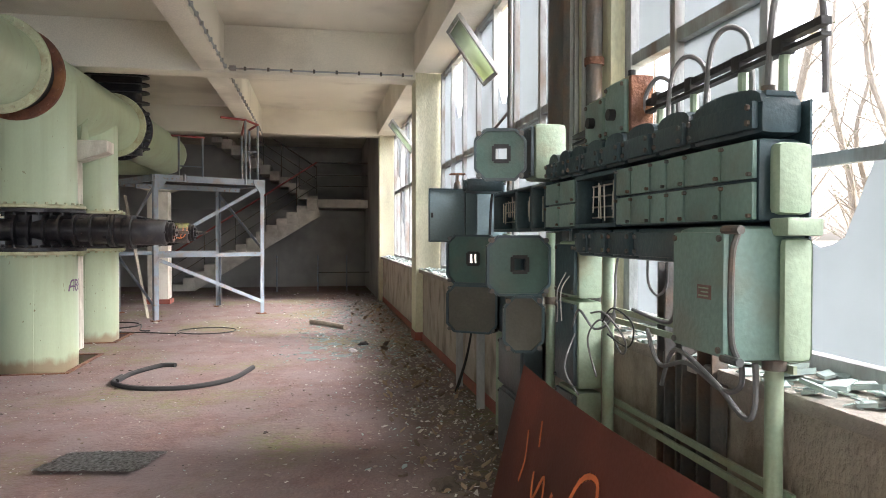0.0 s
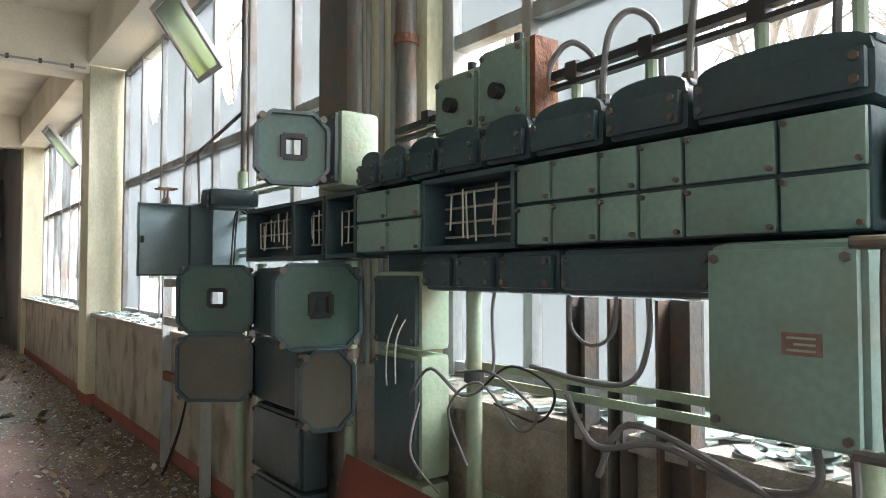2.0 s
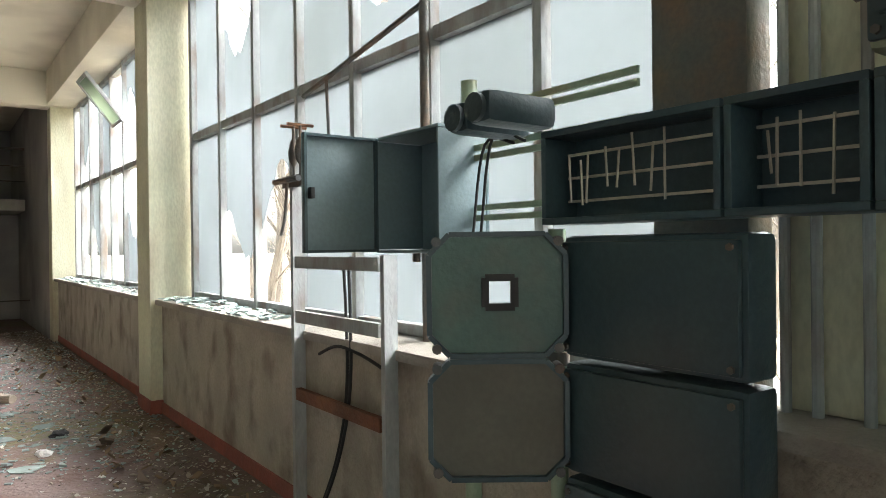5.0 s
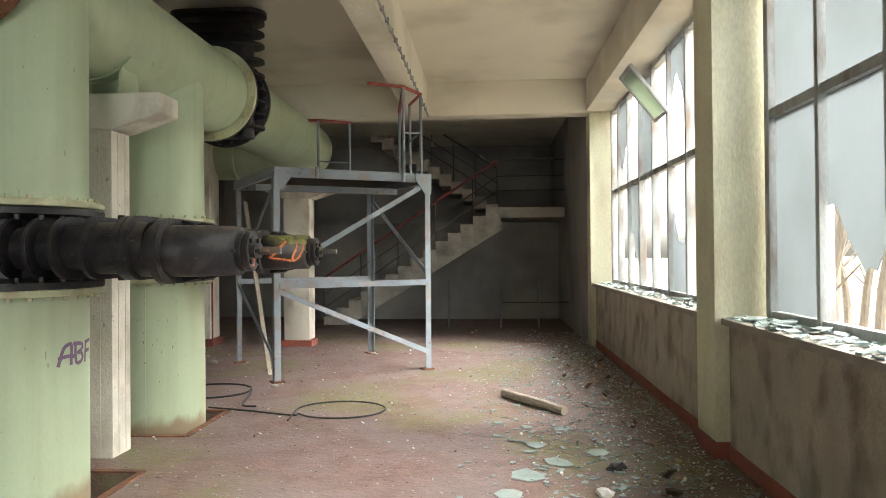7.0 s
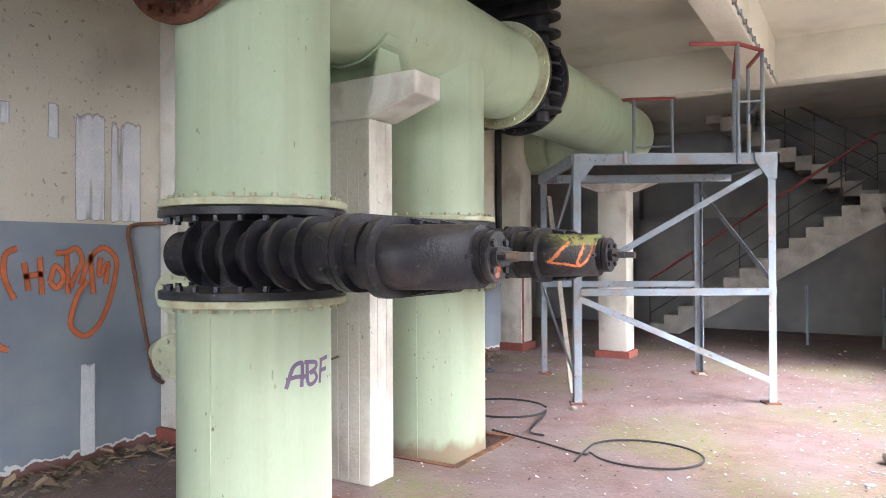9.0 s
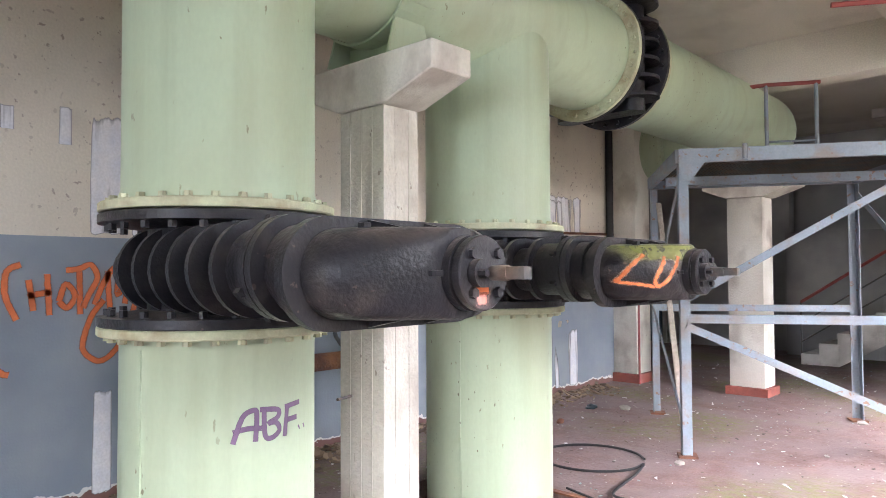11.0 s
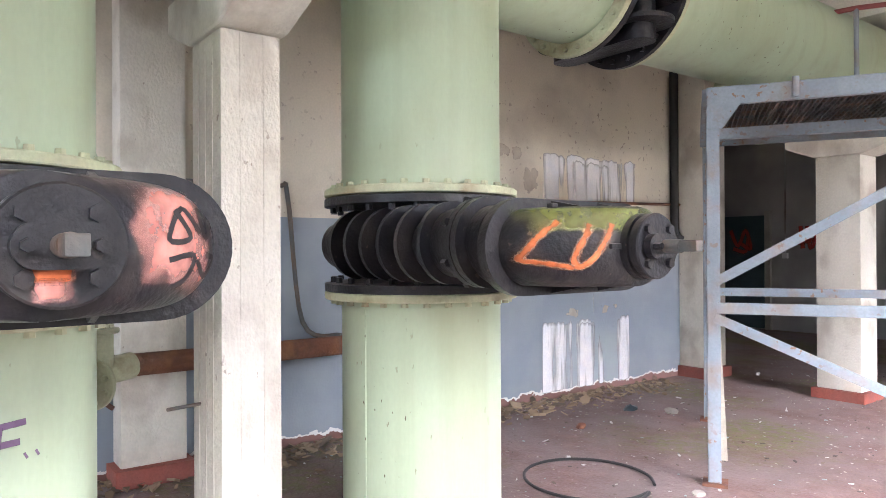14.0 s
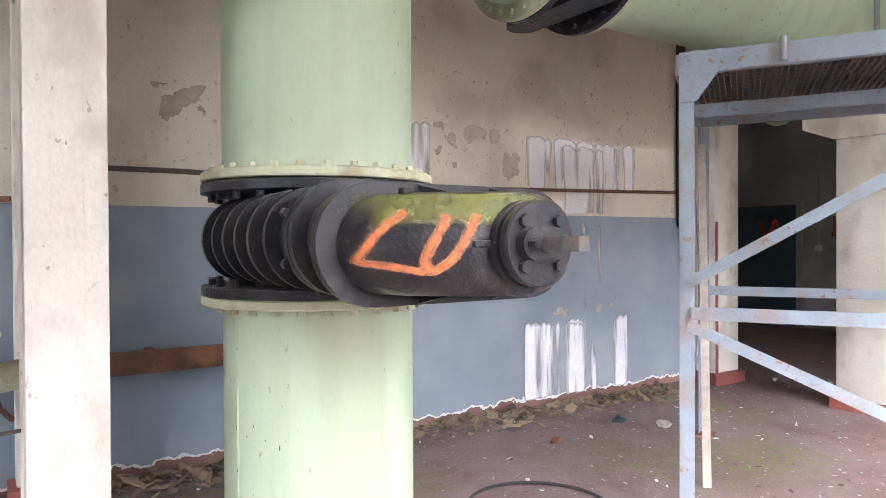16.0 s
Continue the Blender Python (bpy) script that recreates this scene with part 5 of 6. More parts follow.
for y, z in ((6.32, 2.0), (6.24, 2.0)):
    v = part("needle_valve", lathe(bmesh.new(), [(0.008, 0), (0.008, 0.05), (0.024, 0.08), (0.03, 0.12), (0.02, 0.17), (0.008, 0.19), (0.008, 0.26)], 12, Matrix.Translation((2.07, y, z - 0.2))), M["darksteel"], rk)
    part("handle", C((2.0, y, z + 0.05), (2.14, y, z + 0.05), 0.008, 8), M["rust"], v, "rusty handle")
part("pipe_stub", C((2.04, 6.5, 1.78), (2.04, 6.2, 1.78), 0.016, 8), M["darksteel"], rk)
part("drip_tube", T([(2.05, 6.36, 1.78), (2.04, 6.37, 1.6), (2.03, 6.4, 1.5)], 0.008), M["darksteel"], rk)
for pts in ([(2.14, 6.2, 0.9), (2.14, 6.0, 0.96), (2.14, 5.75, 0.94), (2.12, 5.5, 0.9)], [(2.15, 5.95, 1.36), (2.15, 5.93, 0.8), (2.12, 6.0, 0.4), (2.05, 6.15, 0.02)], [(2.15, 5.9, 1.36), (2.14, 5.88, 0.8), (2.1, 5.95, 0.4), (2.02, 6.1, 0.02)]):
    solo("cable", T(pts, 0.008), M["black"], "thin black cable hanging by the rack", "cable", CB)
# vertical services by the near pillar
sv = "vertical services"
solo("downpipe", C((2.28, 3.44, 1.0), (2.28, 3.44, 3.7), 0.045, 18), M["darksteel"], "dark painted vertical downpipe", "pipe", sv)
for z in (2.43, 1.6):
    solo("pipe_clamp", C((2.28, 3.44, z - 0.02), (2.28, 3.44, z + 0.02), 0.055, 18), M["rust"], "rusty clamp round the downpipe", "clamp", "pipe clamps")
solo("cable_duct", B((2.30, 4.0, 1.0), (2.42, 4.30, 3.7), 0.006), M["darksteel"], "dark grey vertical cable duct beside the pillar", "duct", sv)
for y in (3.62, 3.72, 3.84, 3.92):
    solo("conduit", C((2.33, y, 1.0), (2.33, y, 3.7), 0.014, 10), M["mullion"], "thin grey vertical conduit on the pillar", "conduit", sv)
solo("window_rod", C((2.40, 5.62, 1.0), (2.40, 5.62, 3.7), 0.022, 12), M["darksteel"], "dark vertical rod before the window", "rod", sv)
op = thing("window_opener", "dark steel window opener linkage", "linkage")
part("shaft", C((2.40, 6.9, 2.35), (2.40, 5.62, 2.55), 0.014, 8), M["darksteel"], op)
part("arm", C((2.40, 6.6, 2.4), (2.42, 6.6, 1.9), 0.01, 8), M["darksteel"], op)

# ---- wall fittings, hoses, loose things ----
wp = thing("rusty_wall_pipe", "brown rusty pipe running along the painted wall", "pipe")
part("run", C((-4.0, 9.0, 0.80), (-4.0, 10.95, 0.80), 0.07, 20), M["rust"], wp)
fv = wp
part("elbow", T([(-4.0, 9.0, 0.8), (-3.9, 8.92, 0.8), (-3.7, 8.9, 0.8)], 0.085, 18), M["flange"], fv)
for x, z in ((-3.66, 0.8), (-3.62, 1.25)):
    flange("disc", (x, 8.85, z), (0.5, -0.85, 0), 0.16, 0.03, M["flange"], fv, 8, 1)
part("wall_bracket", B((XL + 0.001, 10.0, 0.77), (-4.06, 10.05, 0.83)), M["rust"], wp)
part("elbow", T([(-4.0, 9.3, 0.8), (-3.9, 9.12, 0.8), (-3.88, 9.1, 0.9), (-3.88, 9.1, 1.05)], 0.08, 16), M["flange"], wp)
flange("disc", (-3.82, 9.05, 0.74), (0.75, -0.65, 0), 0.15, 0.03, M["flange"], wp, 8, 1)
flange("disc", (-3.88, 9.1, 1.02), (0, 0, 1), 0.11, 0.03, M["flange"], wp, 8, 1)
part("stem", C((-3.75, 8.93, 0.8), (-3.75, 8.93, 1.3), 0.06, 16), M["flange"], fv)
tp = thing("thin_wall_pipe", "thin dark pipe bent down along the dado", "pipe", "thin wall pipes")
part("run", T([(-4.3, 9.27, 1.77), (-4.378, 9.03, 1.75), (-4.378, 8.98, 1.68), (-4.378, 9.0, 1.55), (-4.378, 9.18, 0.65), (-4.378, 9.23, 0.52), (-4.34, 9.27, 0.48)], 0.016, 8), M["rust"], tp)
tp = thing("thin_wall_pipe", "thin dark pipe along the dado edge", "pipe", "thin wall pipes")
part("run", T([(-4.38, 9.66, 1.98), (-4.38, 10.4, 1.98), (-4.38, 10.5, 1.92), (-4.38, 10.62, 0.95), (-4.1, 10.8, 0.86)], 0.018, 8), M["darksteel"], tp)
tp = thing("thin_wall_pipe", "thin rusty pipe running along the wall", "pipe", "thin wall pipes")
part("run", C((-4.38, 11.0, 1.93), (-4.38, 15.48, 2.02), 0.016, 8), M["rust"], tp)
tp = thing("wall_downpipe", "black downpipe in the corner of the pilaster", "pipe")
part("run", T([(-4.345, 15.33, ZB + 0.05), (-4.345, 15.33, 1.9), (-4.335, 15.35, 1.66), (-4.3, 15.40, 1.60)], 0.05, 12), M["black"], tp)
rp = thing("red_fire_pipe", "thin red pipe beside the plinth", "pipe")
part("run", C((-3.99, 15.44, 0.0), (-3.99, 15.44, 1.7), 0.015, 8), M["redrail"], rp)

HS = "hoses on the floor"
ring = [(-2.5 + 0.42 * math.cos(a), 11.72 + 0.40 * math.sin(a), 0.016) for a in np.linspace(0.6, 6.5, 16)]
solo("hose", T(ring + [(-2.0, 11.5, 0.016), (-1.9, 11.0, 0.02), (-1.75, 10.95, 0.016)], 0.010), M["black"], "thin black hose coiled on the floor", "hose", HS)
ring = [(-0.9 + 0.42 * math.cos(a), 10.85 + 0.36 * math.sin(a), 0.014) for a in np.linspace(-2.6, 3.3, 16)]
solo("hose", T([(-2.2, 10.9, 0.016), (-1.7, 10.75, 0.014), (-1.3, 10.6, 0.014)] + ring + [(-1.28, 10.4, 0.014)], 0.008), M["black"], "thin black wire looped on the dusty floor", "hose", HS)
solo("hose", T([(-1.22, 7.35, 0.02), (-1.2, 7.0, 0.02), (-0.9, 6.72, 0.02), (-0.47, 6.68, 0.02), (-0.1, 6.95, 0.03), (0.08, 7.42, 0.06)], 0.026), M["black"], "thick black hose curved on the floor", "hose", HS)
solo("hose", T([(-1.2, 7.1, 0.02), (-1.15, 7.5, 0.02), (-0.95, 7.85, 0.03), (-0.78, 7.8, 0.04)], 0.026), M["black"], "thick black hose curved on the floor", "hose", HS)
bm = T([(0.65, 11.52, 0.042), (0.92, 11.1, 0.05), (1.18, 10.7, 0.042)], 0.042, 10)
solo("log", bm, M["wood"], "short grey broken timber pole lying on the floor", "log")
rg = bmesh.new()
NR = 18
vs = [[rg.verts.new((-0.96 + 0.62 * i / NR + 0.02 * noise.noise((i * 0.9, j * 0.9, 0)) + 0.12 * j / NR, 4.36 + 0.38 * j / NR + 0.03 * noise.noise((i * 0.7, j * 0.7, 5)) - 0.12 * i / NR, 0.012 + 0.014 * (1 + noise.noise((i * 1.3, j * 1.3, 2))))) for j in range(NR + 1)] for i in range(NR + 1)]
for i in range(NR):
    for j in range(NR):
        rg.faces.new((vs[i][j], vs[i + 1][j], vs[i + 1][j + 1], vs[i][j + 1]))
bmesh.ops.solidify(rg, geom=rg.faces[:], thickness=0.012)
solo("felt_mat", rg, M["rug"], "ragged grey felt mat lying on the floor", "mat", smooth=60)
for k, (x, y, s, mt, lab) in enumerate(((-3.3, 13.75, 0.09, "concrete", "grey broken concrete lump on the floor"), (-3.6, 13.55, 0.10, "darkg", "dark crushed plastic cap"), (-3.45, 12.7, 0.07, "rust", "red-brown brick fragment on the floor"), (-1.2, 14.6, 0.07, "concrete", "small grey concrete lump by the platform foot"), (-1.9, 12.05, 0.06, "concrete", "small rubble lump by the platform foot"), (1.35, 9.1, 0.10, "black", "black charred lump amid broken glass"), (1.2, 8.6, 0.08, "white", "pale plaster lump on the floor"), (1.5, 3.7, 0.12, "debris", "dark rotten clump of leaves"))):
    bm = bmesh.new()
    s *= 0.62
    bmesh.ops.create_icosphere(bm, subdivisions=2, radius=s)
    for v in bm.verts:
        v.co *= 1 + 0.7 * noise.noise(v.co * 18 + Vector((k, 0, 0)))
        v.co.z = max(v.co.z * 0.55, -s * 0.3)
    bmesh.ops.translate(bm, verts=bm.verts[:], vec=(x, y, s * 0.3))
    solo("rubble_lump", bm, M[mt], lab, "rubble", "rubble lumps", smooth=25)


# graffiti
def on_riser(u, v):
    a = u / R
    return (P1[0] + (R + 0.0025) * math.cos(a), P1[1] + (R + 0.0025) * math.sin(a), v)


tag = thing("graffiti_tag", "purple sprayed tag reading ABF on the green pipe", "graffiti")
u0 = R * -0.40
for s in ([(0, 0), (0.04, 0.10), (0.085, 0.125), (0.105, 0.11), (0.10, 0.0)], [(0.0, 0.045), (0.06, 0.055), (0.13, 0.05)], [(0.14, 0.12), (0.145, 0.02), (0.18, 0.005), (0.22, 0.03), (0.20, 0.065), (0.16, 0.065), (0.21, 0.085), (0.21, 0.115), (0.12, 0.125)], [(0.25, 0.0), (0.265, 0.12)], [(0.25, 0.12), (0.35, 0.128)], [(0.265, 0.065), (0.33, 0.068)], [(0.345, 0.018), (0.353, 0.022)], [(0.385, 0.02), (0.393, 0.024)]):
    bm = bmesh.new()
    ribbon(bm, [(u0 + p[0] * 0.9, 0.83 + p[1] * 1.0) for p in s], 0.017, on_riser, 4)
    part("stroke", bm, M["purple"], tag, smooth=0)


def on_wall(lift):
    return lambda u, v: (XL + lift, u, v)


og = thing("graffiti_scrawl", "large orange sprayed scrawl on the blue-grey dado", "graffiti")
for s in ([(8.158, 1.565), (8.085, 1.527), (8.07, 1.42), (8.085, 1.338), (8.139, 1.221)], [(8.202, 1.47), (8.232, 1.274)], [(8.20, 1.37), (8.33, 1.39)], [(8.309, 1.506), (8.325, 1.242)], [(8.38, 1.33), (8.42, 1.44), (8.478, 1.363), (8.43, 1.285), (8.38, 1.33)], [(8.511, 1.24), (8.503, 1.525)], [(8.42, 1.53), (8.503, 1.54), (8.574, 1.566), (8.617, 1.48), (8.56, 1.36), (8.53, 1.28)], [(8.683, 1.525), (8.69, 1.40), (8.705, 1.23)], [(8.60, 1.30), (8.66, 1.45), (8.72, 1.54), (8.80, 1.57), (8.88, 1.50), (8.889, 1.40), (8.83, 1.16), (8.74, 0.99), (8.638, 0.922), (8.545, 0.98), (8.53, 1.06), (8.58, 1.22), (8.66, 1.33)], [(8.76, 1.50), (8.75, 1.36), (8.82, 1.46), (8.80, 1.30)], [(8.0, 0.96), (8.06, 0.90), (8.10, 0.885)]):
    bm = bmesh.new()
    ribbon(bm, s, 0.036, on_wall(0.004))
    part("stroke", bm, M["orange"], og, smooth=0)
for y0, y1, z0, z1, edge in ((8.54, 8.83, 1.74, 2.64, 0.15), (8.82, 9.13, 1.74, 2.62, 0.15), (8.34, 8.48, 2.34, 2.62, 0.3), (8.0, 8.14, 2.40, 2.57, 0.3), (8.56, 8.76, 0.02, 0.78, 0.3), (11.98, 12.24, 1.98, 2.54, 0.15), (13.15, 14.75, 1.98, 2.50, 0.06), (13.6, 14.35, 1.74, 2.46, 0.2), (13.8, 14.36, 0.78, 1.78, 0.3), (13.16, 14.62, 0.04, 0.84, 0.05), (13.6, 14.4, 0.04, 0.80, 0.2)):
    solo("lime_run", film(y0, y1, z0, z1, on_wall(0.003 + 0.0005 * (y1 - y0 > 0.5 and edge > 0.1)), 20, 20, edge, True), M["lime"], "white lime run down the painted wall", "stain", "lime runs", STRUCT, 0)
for y0, y1, z0, z1 in ((12.88, 13.24, 1.98, 2.36), (12.15, 12.6, 2.0, 2.55), (9.9, 10.6, 2.2, 2.6), (13.4, 13.85, 0.78, 0.90), (14.0, 14.5, 0.79, 0.91), (12.2, 13.3, 2.3, 2.52)):
    solo("bare_patch", film(y0, y1, z0, z1, on_wall(0.0045), 10, 10, 0.35), M["bare"], "flaked patch of bare brown plaster", "stain", "bare patches", STRUCT, 0)


C1 = (P1[0], P1[1] + ASIDE)


def on_cover(c, lift=0.003):
    """The face of a valve's cover at a place along it and above its axis."""
    def place(u, v):
        v = max(-COVER_R * 0.985, min(COVER_R * 0.985, v))
        k = math.sqrt(COVER_R ** 2 - v * v)
        q = (1 - min(1.0, max(0.0, (abs(u) - k) / 0.272))) ** (1 / 2.2)
        return (c[0] + COVER_X0 + COVER_L * q + lift, c[1] + u * (1 + lift), ZV - 0.02 + v * (1 + lift * 5))
    return place


g = thing("graffiti_mark", "orange sprayed mark on the valve cover", "graffiti", "valve paint marks")
for s, w in (([(-0.30, 0.09), (-0.36, 0.035), (-0.395, -0.03), (-0.385, -0.05), (-0.33, -0.06), (-0.26, -0.075)], 0.017), ([(-0.21, 0.078), (-0.24, 0.02), (-0.265, -0.04), (-0.245, -0.07), (-0.205, -0.04), (-0.17, 0.02), (-0.14, 0.08)], 0.022)):
    bm = bmesh.new()
    ribbon(bm, s, w * 1.25, on_cover(P2, 0.005))
    part("stroke", bm, M["orangethin"], g, smooth=0)
solo("moss_patch", film(-0.40, 0.12, 0.045, 0.148, on_cover(P2), 16, 8, 0.15), M["moss"], "yellow-green moss film on the valve cover", "moss", smooth=60)
g = thing("graffiti_mark", "pink sprayed patch with black scribble on the valve cover", "graffiti", "valve paint marks")
part("patch", film(0.12, 0.418, -0.14, 0.146, on_cover(C1), 18, 14, 0.4), M["pink"], g, smooth=60)
for s in ([(0.27, 0.08), (0.31, 0.02), (0.25, 0.015), (0.29, 0.085), (0.34, 0.03)], [(0.34, 0.09), (0.36, 0.02), (0.39, 0.07), (0.40, 0.01)], [(0.25, -0.03), (0.32, -0.02), (0.30, -0.07), (0.26, -0.09)], [(0.33, -0.03), (0.36, -0.07), (0.39, -0.03), (0.36, -0.02)]):
    bm = bmesh.new()
    ribbon(bm, s, 0.011, on_cover(C1, 0.006))
    part("stroke", bm, M["ink"], g, "black scribble", smooth=0)
g = thing("graffiti_mark", "orange and white paint runs on the valve hub", "graffiti", "valve paint marks")
for a, b, z0, z1, mt in ((-0.06, 0.03, -0.075, -0.035, "orange"), (-0.065, 0.03, -0.115, -0.06, "pink")):
    part("stroke", film(a, b, z0, z1, lambda u, v: (C1[0] + COVER_X0 + (0.380 if v < -0.055 else 0.379), C1[1] + 0.02 + u, ZV - 0.02 + v), 8, 8, 0.35), M[mt], g, smooth=0)
g = thing("graffiti_scrawl", "red scribbles on the dark door and wall", "graffiti")
for s in ([(-6.9, 1.85), (-6.75, 1.55), (-6.6, 1.85), (-6.5, 1.5), (-6.7, 1.6)], [(-6.85, 1.5), (-6.6, 1.45), (-6.55, 1.7)], [(-5.6, 1.9), (-5.56, 1.5)], [(-5.66, 1.6), (-5.35, 1.65)], [(-5.48, 1.9), (-5.42, 1.5), (-5.3, 1.8)]):
    bm = bmesh.new()
    ribbon(bm, s, 0.07, lambda u, v: (u, 20.82 if u < -6.24 else 20.89, v))
    part("stroke", bm, M["redspray"], g, smooth=0)

# bar across the broken bay
solo("window_bar", B((XG - 0.05, 1.45, 1.70), (XG - 0.012, 2.14, 1.745), 0.004), M["mullion"], "grey steel bar across the broken bay", "bar", kind=STRUCT)

# ---- litter ----
rl = random.Random(11)


def scatter(name, n, fx, fy, size, material, label, z=0.003, flat=0.5):
    vs, fs = [], []
    for _ in range(n):
        x, y = fx(rl), fy(rl)
        if any(a - 0.03 < x < b + 0.03 and c - 0.03 < y < d + 0.03 for a, b, c, d in PITS):
            continue
        s, an, k = rl.uniform(*size) * (1 if rl.random() < 0.85 else 1.8), rl.uniform(0, 6.28), rl.choice((3, 4, 4, 5))
        tx, ty = rl.uniform(-flat, flat), rl.uniform(-flat, flat)
        st_ = rl.uniform(0.35, 1.0)
        base = len(vs)
        ring = []
        for i in range(k):
            q = an + i * math.tau / k + rl.uniform(-0.35, 0.35)
            dx, dy = s * math.cos(q), s * st_ * math.sin(q)
            ring.append((x + dx * math.cos(an) - dy * math.sin(an), y + dx * math.sin(an) + dy * math.cos(an), dx * tx + dy * ty))
        lo = min(p[2] for p in ring)
        h = s * rl.uniform(0.1, 0.3)
        vs += [(p[0], p[1], z + p[2] - lo) for p in ring] + [(p[0], p[1], z + p[2] - lo + h) for p in ring]
        fs.append([base + k + i for i in range(k)])
        fs += [[base + i, base + (i + 1) % k, base + k + (i + 1) % k, base + k + i] for i in range(k)]
    me = bpy.data.meshes.new(name)
    me.from_pydata(vs, [], fs)
    me.materials.append(material)
    tagged(new(name, me), label, "litter", kind="stuff")


scatter("wall_litter", 8000, lambda r: 2.15 - abs(r.gauss(0, 0.5)), lambda r: r.uniform(0.5, 17.5), (0.004, 0.015), M["litter"], "crumbled leaves, plaster and glass along the window wall")
scatter("floor_litter", 7500, lambda r: r.uniform(-4.2, 2.0), lambda r: r.uniform(2.0, 19.0), (0.003, 0.012), M["chips"], "scattered chips of plaster, wood and glass", flat=0.3)
scatter("corner_litter", 1500, lambda r: XL + 0.02 + abs(r.gauss(0, 0.22)), lambda r: r.uniform(7.0, 15.0), (0.012, 0.045), M["leaves"], "fallen red-brown paint flakes and leaves along the wall")
scatter("leaf_drift", 420, lambda r: r.gauss(1.75, 0.22), lambda r: r.choice((r.gauss(4.2, 1.0), r.gauss(7.2, 1.4), r.gauss(12.5, 1.6))), (0.014, 0.034), M["leaves"], "drift of dead leaves at the foot of the parapet", flat=0.9)
scatter("plaster_rubble", 180, lambda r: r.uniform(-4.2, 1.6), lambda r: r.uniform(9.5, 18.0), (0.008, 0.02), M["white"], "white plaster crumbs on the floor", flat=0.5)
scatter("sill_glass", 600, lambda r: r.uniform(2.16, 2.43), lambda r: r.choice((r.uniform(1.2, 3.3), r.uniform(7.0, 9.3), r.uniform(9.9, 15.4))), (0.01, 0.045), M["shard"], "broken glass lying on the window sill", z=1.002, flat=0.25)
scatter("floor_glass", 1600, lambda r: min(2.1, r.gauss(1.3, 0.5)), lambda r: r.uniform(8.0, 15.5), (0.008, 0.03), M["shard"], "broken glass on the floor", flat=0.1)
for x, y, s in ((0.75, 8.95, 0.17), (0.98, 9.25, 0.15), (0.62, 8.6, 0.13), (1.05, 8.3, 0.14), (0.85, 9.7, 0.12), (1.3, 9.5, 0.12), (1.1, 10.2, 0.11), (0.7, 8.1, 0.1)):
    pts = [(0.75 * s * rl.uniform(0.7, 1.1) * math.cos(a), s * rl.uniform(0.6, 1.0) * math.sin(a)) for a in np.linspace(0, 5.4, 6)]
    bm = bmesh.new()
    extrude_outline(bm, pts, 0.005, Matrix.Translation((x, y, 0.004)) @ Matrix.Rotation(rl.uniform(0, 6), 4, "Z"))
    solo("glass_shard", bm, M["shard"], "large greenish glass shard on the floor", "glass shard", "floor shards", smooth=0)
for k in range(22):
    y = rl.choice((rl.uniform(8.3, 9.3), rl.uniform(10, 15.2), rl.uniform(1.2, 2.4)))
    pts = [(0.12 * rl.uniform(0.5, 1.1) * math.cos(a), 0.10 * rl.uniform(0.5, 1.0) * math.sin(a)) for a in np.linspace(0, 5.2, 5)]
    bm = bmesh.new()
    extrude_outline(bm, pts, 0.005, Matrix.Translation((rl.uniform(2.24, 2.36), y, 1.012 + 0.02 * rl.random())) @ Matrix.Rotation(rl.uniform(-0.2, 0.2), 4, "Y") @ Matrix.Rotation(rl.uniform(0, 6), 4, "Z"))
    solo("glass_shard", bm, M["shard"], "greenish glass shard lying on the sill", "glass shard", "sill shards", smooth=0)

# ceiling conduits with little clamps
for y, x0, x1 in ((9.36, -0.4, 2.05),):
    c = thing("ceiling_conduit", "thin conduit clamped along the ceiling beam", "conduit")
    part("tube", C((x0, y, ZB + 0.05), (x1, y, ZB + 0.05), 0.012, 8), M["mullion"], c)
    for k in range(8):
        part("clamp", B((x0 + 0.2 + k * 0.3, y - 0.02, ZB + 0.03), (x0 + 0.23 + k * 0.3, y + 0.018, ZB + 0.075)), M["darksteel"], c)
    part("junction", C((x0 + 0.02, y - 0.02, ZB + 0.05), (x0 + 0.1, y - 0.02, ZB + 0.05), 0.035, 12), M["mullion"], c)
c = thing("ceiling_conduit", "thin conduit clamped along the long ceiling beam", "conduit")
part("tube", C((-0.43, 3.8, ZB + 0.06), (-0.43, YE, ZB + 0.06), 0.012, 8), M["mullion"], c)
for k in range(36):
    part("clamp", B((-0.449, 4.0 + k * 0.31, ZB + 0.04), (-0.41, 4.03 + k * 0.31, ZB + 0.085)), M["mullion"], c)

# ---- outside ----
solo("ground", B((3.2, -300, -0.7), (400, 300, -0.6)), M["soil"], "leaf-strewn woodland ground", "ground", kind=STRUCT)


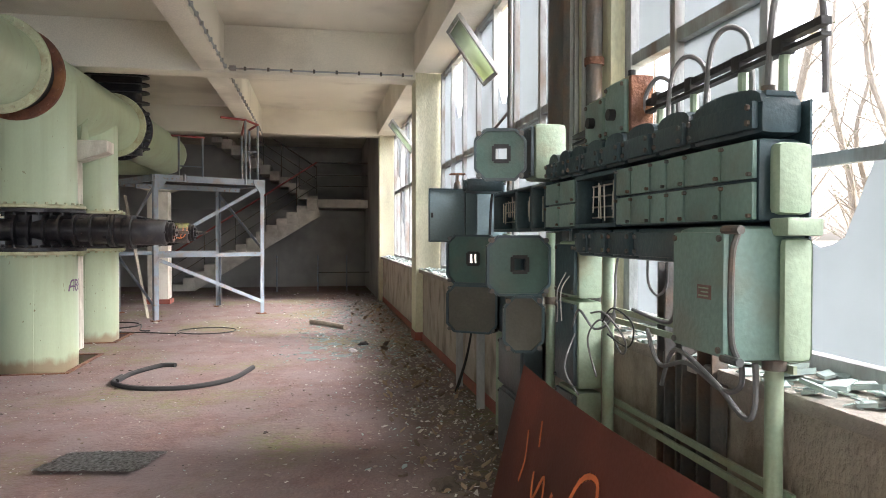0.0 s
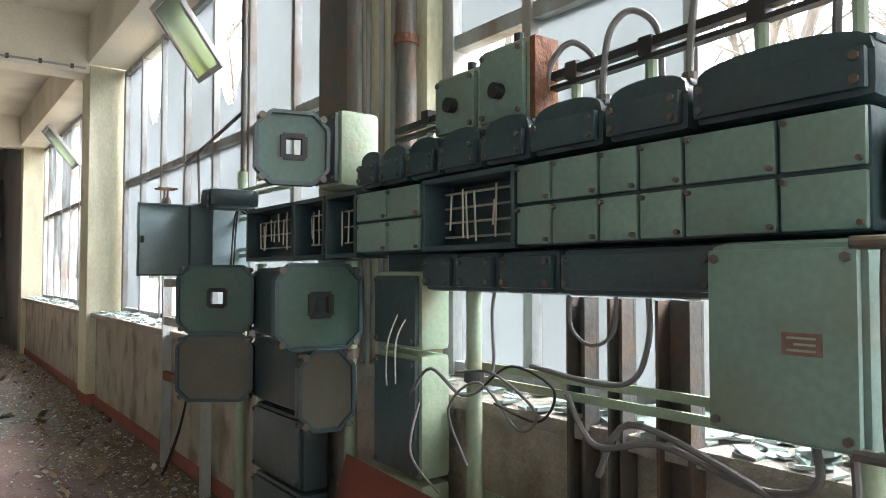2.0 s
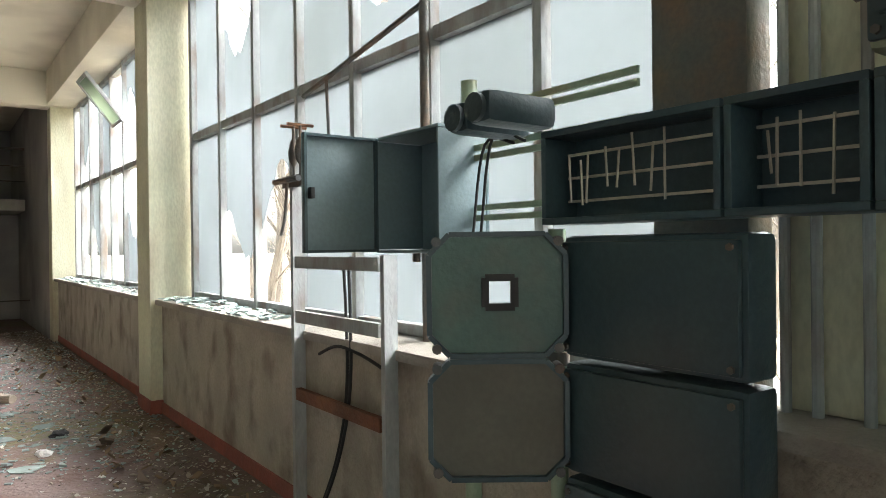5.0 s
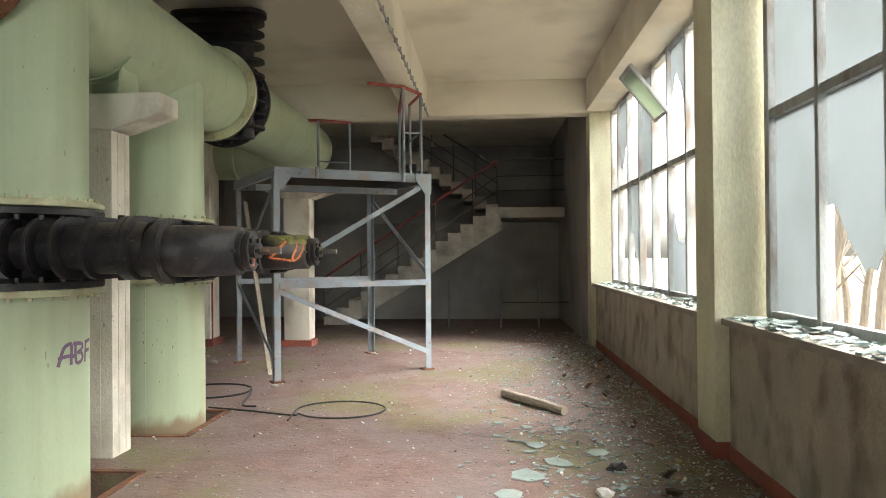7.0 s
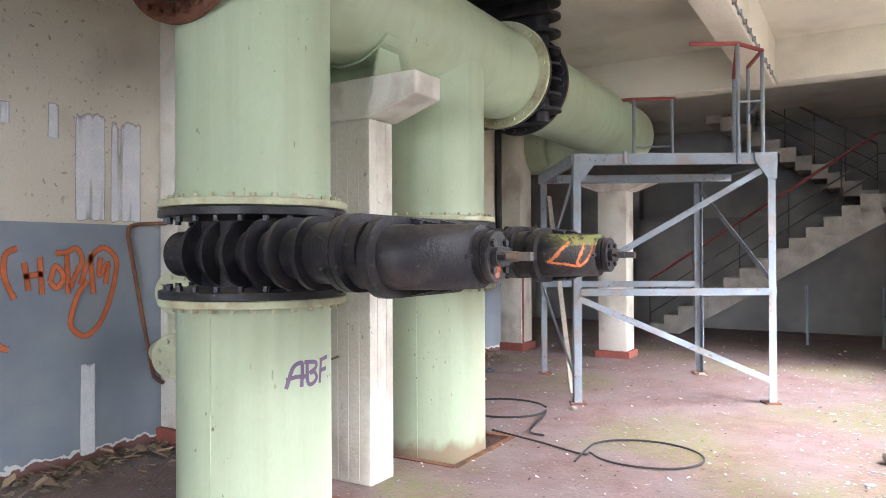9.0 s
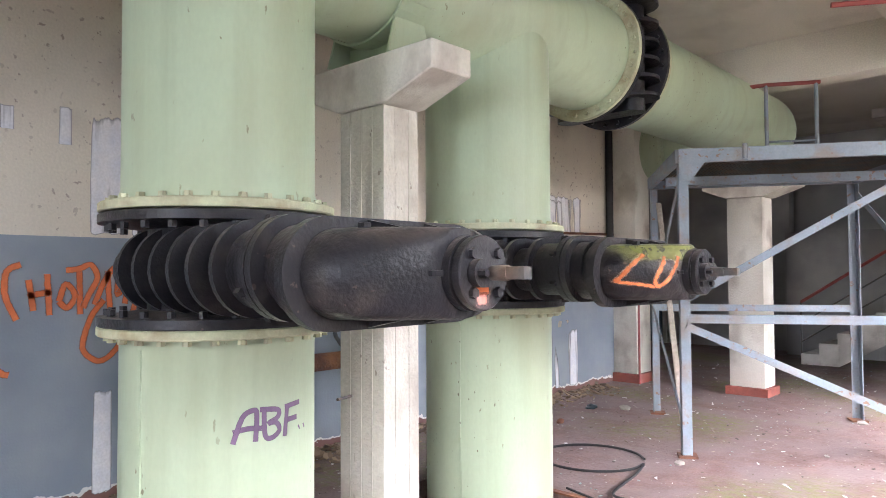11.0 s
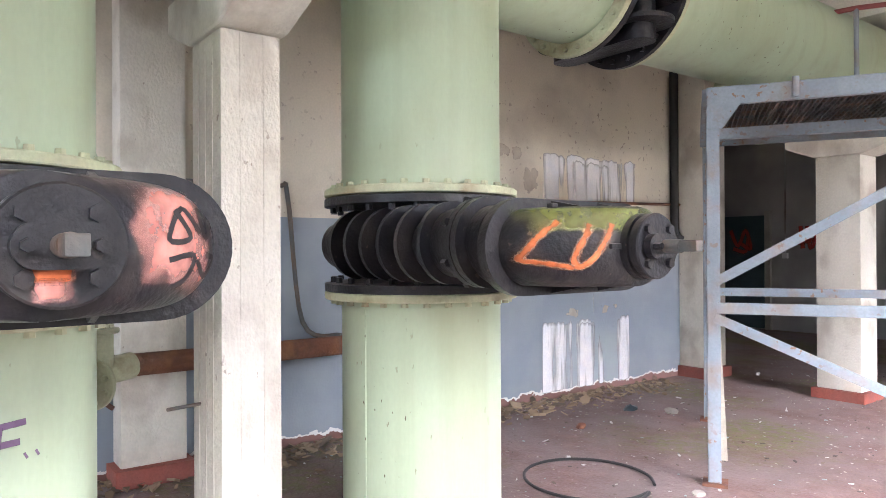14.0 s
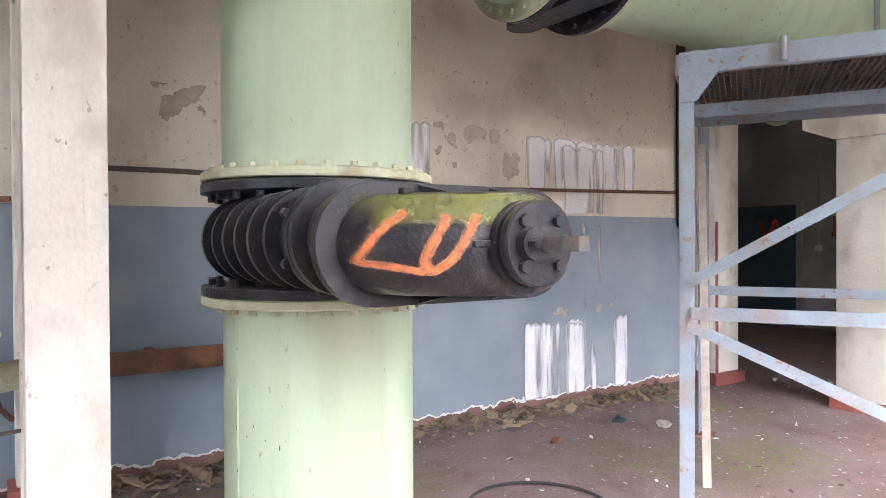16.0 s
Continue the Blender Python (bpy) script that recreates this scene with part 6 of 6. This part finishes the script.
def tree_at(seed, h):
    r = random.Random(seed)
    tr = thing("bare_tree", "slender bare grey-brown tree with thin twigs", "tree", "trees outside")
    bend = [(r.uniform(-0.1, 0.1) * i, r.uniform(-0.1, 0.1) * i, h * i / 5 - 0.1) for i in range(6)]
    part("trunk", T(bend, 0.11, 8, taper=0.02), M["bark"], tr)
    tw, lf = bmesh.new(), bmesh.new()
    sp = smooth_line(bend)
    for k in range(26):
        p = sp[int(len(sp) * r.uniform(0.2, 0.98))]
        a, ln = r.uniform(0, 6.28), r.uniform(0.8, 2.2) * (1.15 - p.z / h)
        d = Vector((math.cos(a), math.sin(a), r.uniform(0.4, 1.2)))
        pts = [p, p + d * ln * 0.5 + Vector((0, 0, 0.05)), p + d * ln]
        tube(tw, pts, 0.022, 5, n=2, taper=0.005)
        for _ in range(4):
            q = p + d * ln * r.uniform(0.3, 1)
            e = Vector((r.uniform(-1, 1), r.uniform(-1, 1), r.uniform(0, 1))) * 0.5
            tube(tw, [q, q + e], 0.008, 4, n=1, taper=0.003)
            for _ in range(3):
                o = q + e * r.uniform(0.2, 1)
                u = Vector((r.uniform(-1, 1), r.uniform(-1, 1), r.uniform(-1, 1))) * 0.035
                w = Vector((r.uniform(-1, 1), r.uniform(-1, 1), r.uniform(-1, 1))) * 0.03
                lf.faces.new([lf.verts.new(o), lf.verts.new(o + u), lf.verts.new(o + u + w)])
    part("limb", tw, M["bark"], tr)
    part("crown", lf, M["leaf"], tr, "sparse brownish leaves", smooth=0)
    return tr


kinds = [tree_at(s, h) for s, h in ((3, 8.0), (8, 9.5), (15, 7.0))]
ro = random.Random(21)
for k, t_ in enumerate(kinds):
    t_.matrix_world = pose(5.5 + k * 1.3, 12.5 + 3.0 * k, -0.6)
for k in range(130):
    far = ro.random() ** 1.3
    y = ro.uniform(-8, 26) * (0.6 + far * 1.8) + 4
    x = (9.0 if y < 16 else 5.5) + far * 30
    copy_thing(kinds[k % 3], pose(x, y, -0.6, ro.uniform(-4, 4), ro.uniform(-4, 4), ro.uniform(0, 360)) @ Matrix.Scale(ro.uniform(0.7, 1.3), 4))
leaner = solo("dead_tree", T([(4.0, 7.6, -0.6), (4.1, 8.2, 1.2), (4.3, 8.9, 3.0), (4.5, 9.3, 4.5)], 0.13, 10, taper=0.07), M["bark"], "leaning mossy tree trunk outside the window", "tree")
bm = bmesh.new()
for k in range(700):
    x, y = ro.uniform(4, 16), ro.uniform(-6, 24)
    h, a = ro.uniform(0.4, 1.8), ro.uniform(0, 6.28)
    tube(bm, [(x, y, -0.6), (x + 0.2 * h * math.cos(a), y + 0.2 * h * math.sin(a), -0.6 + h * 0.6), (x + 0.5 * h * math.cos(a), y + 0.5 * h * math.sin(a), -0.6 + h)], 0.008, 4, n=2, taper=0.003)
solo("undergrowth", bm, M["bark"], "tangle of bare brown saplings and brambles", "undergrowth", kind="stuff")
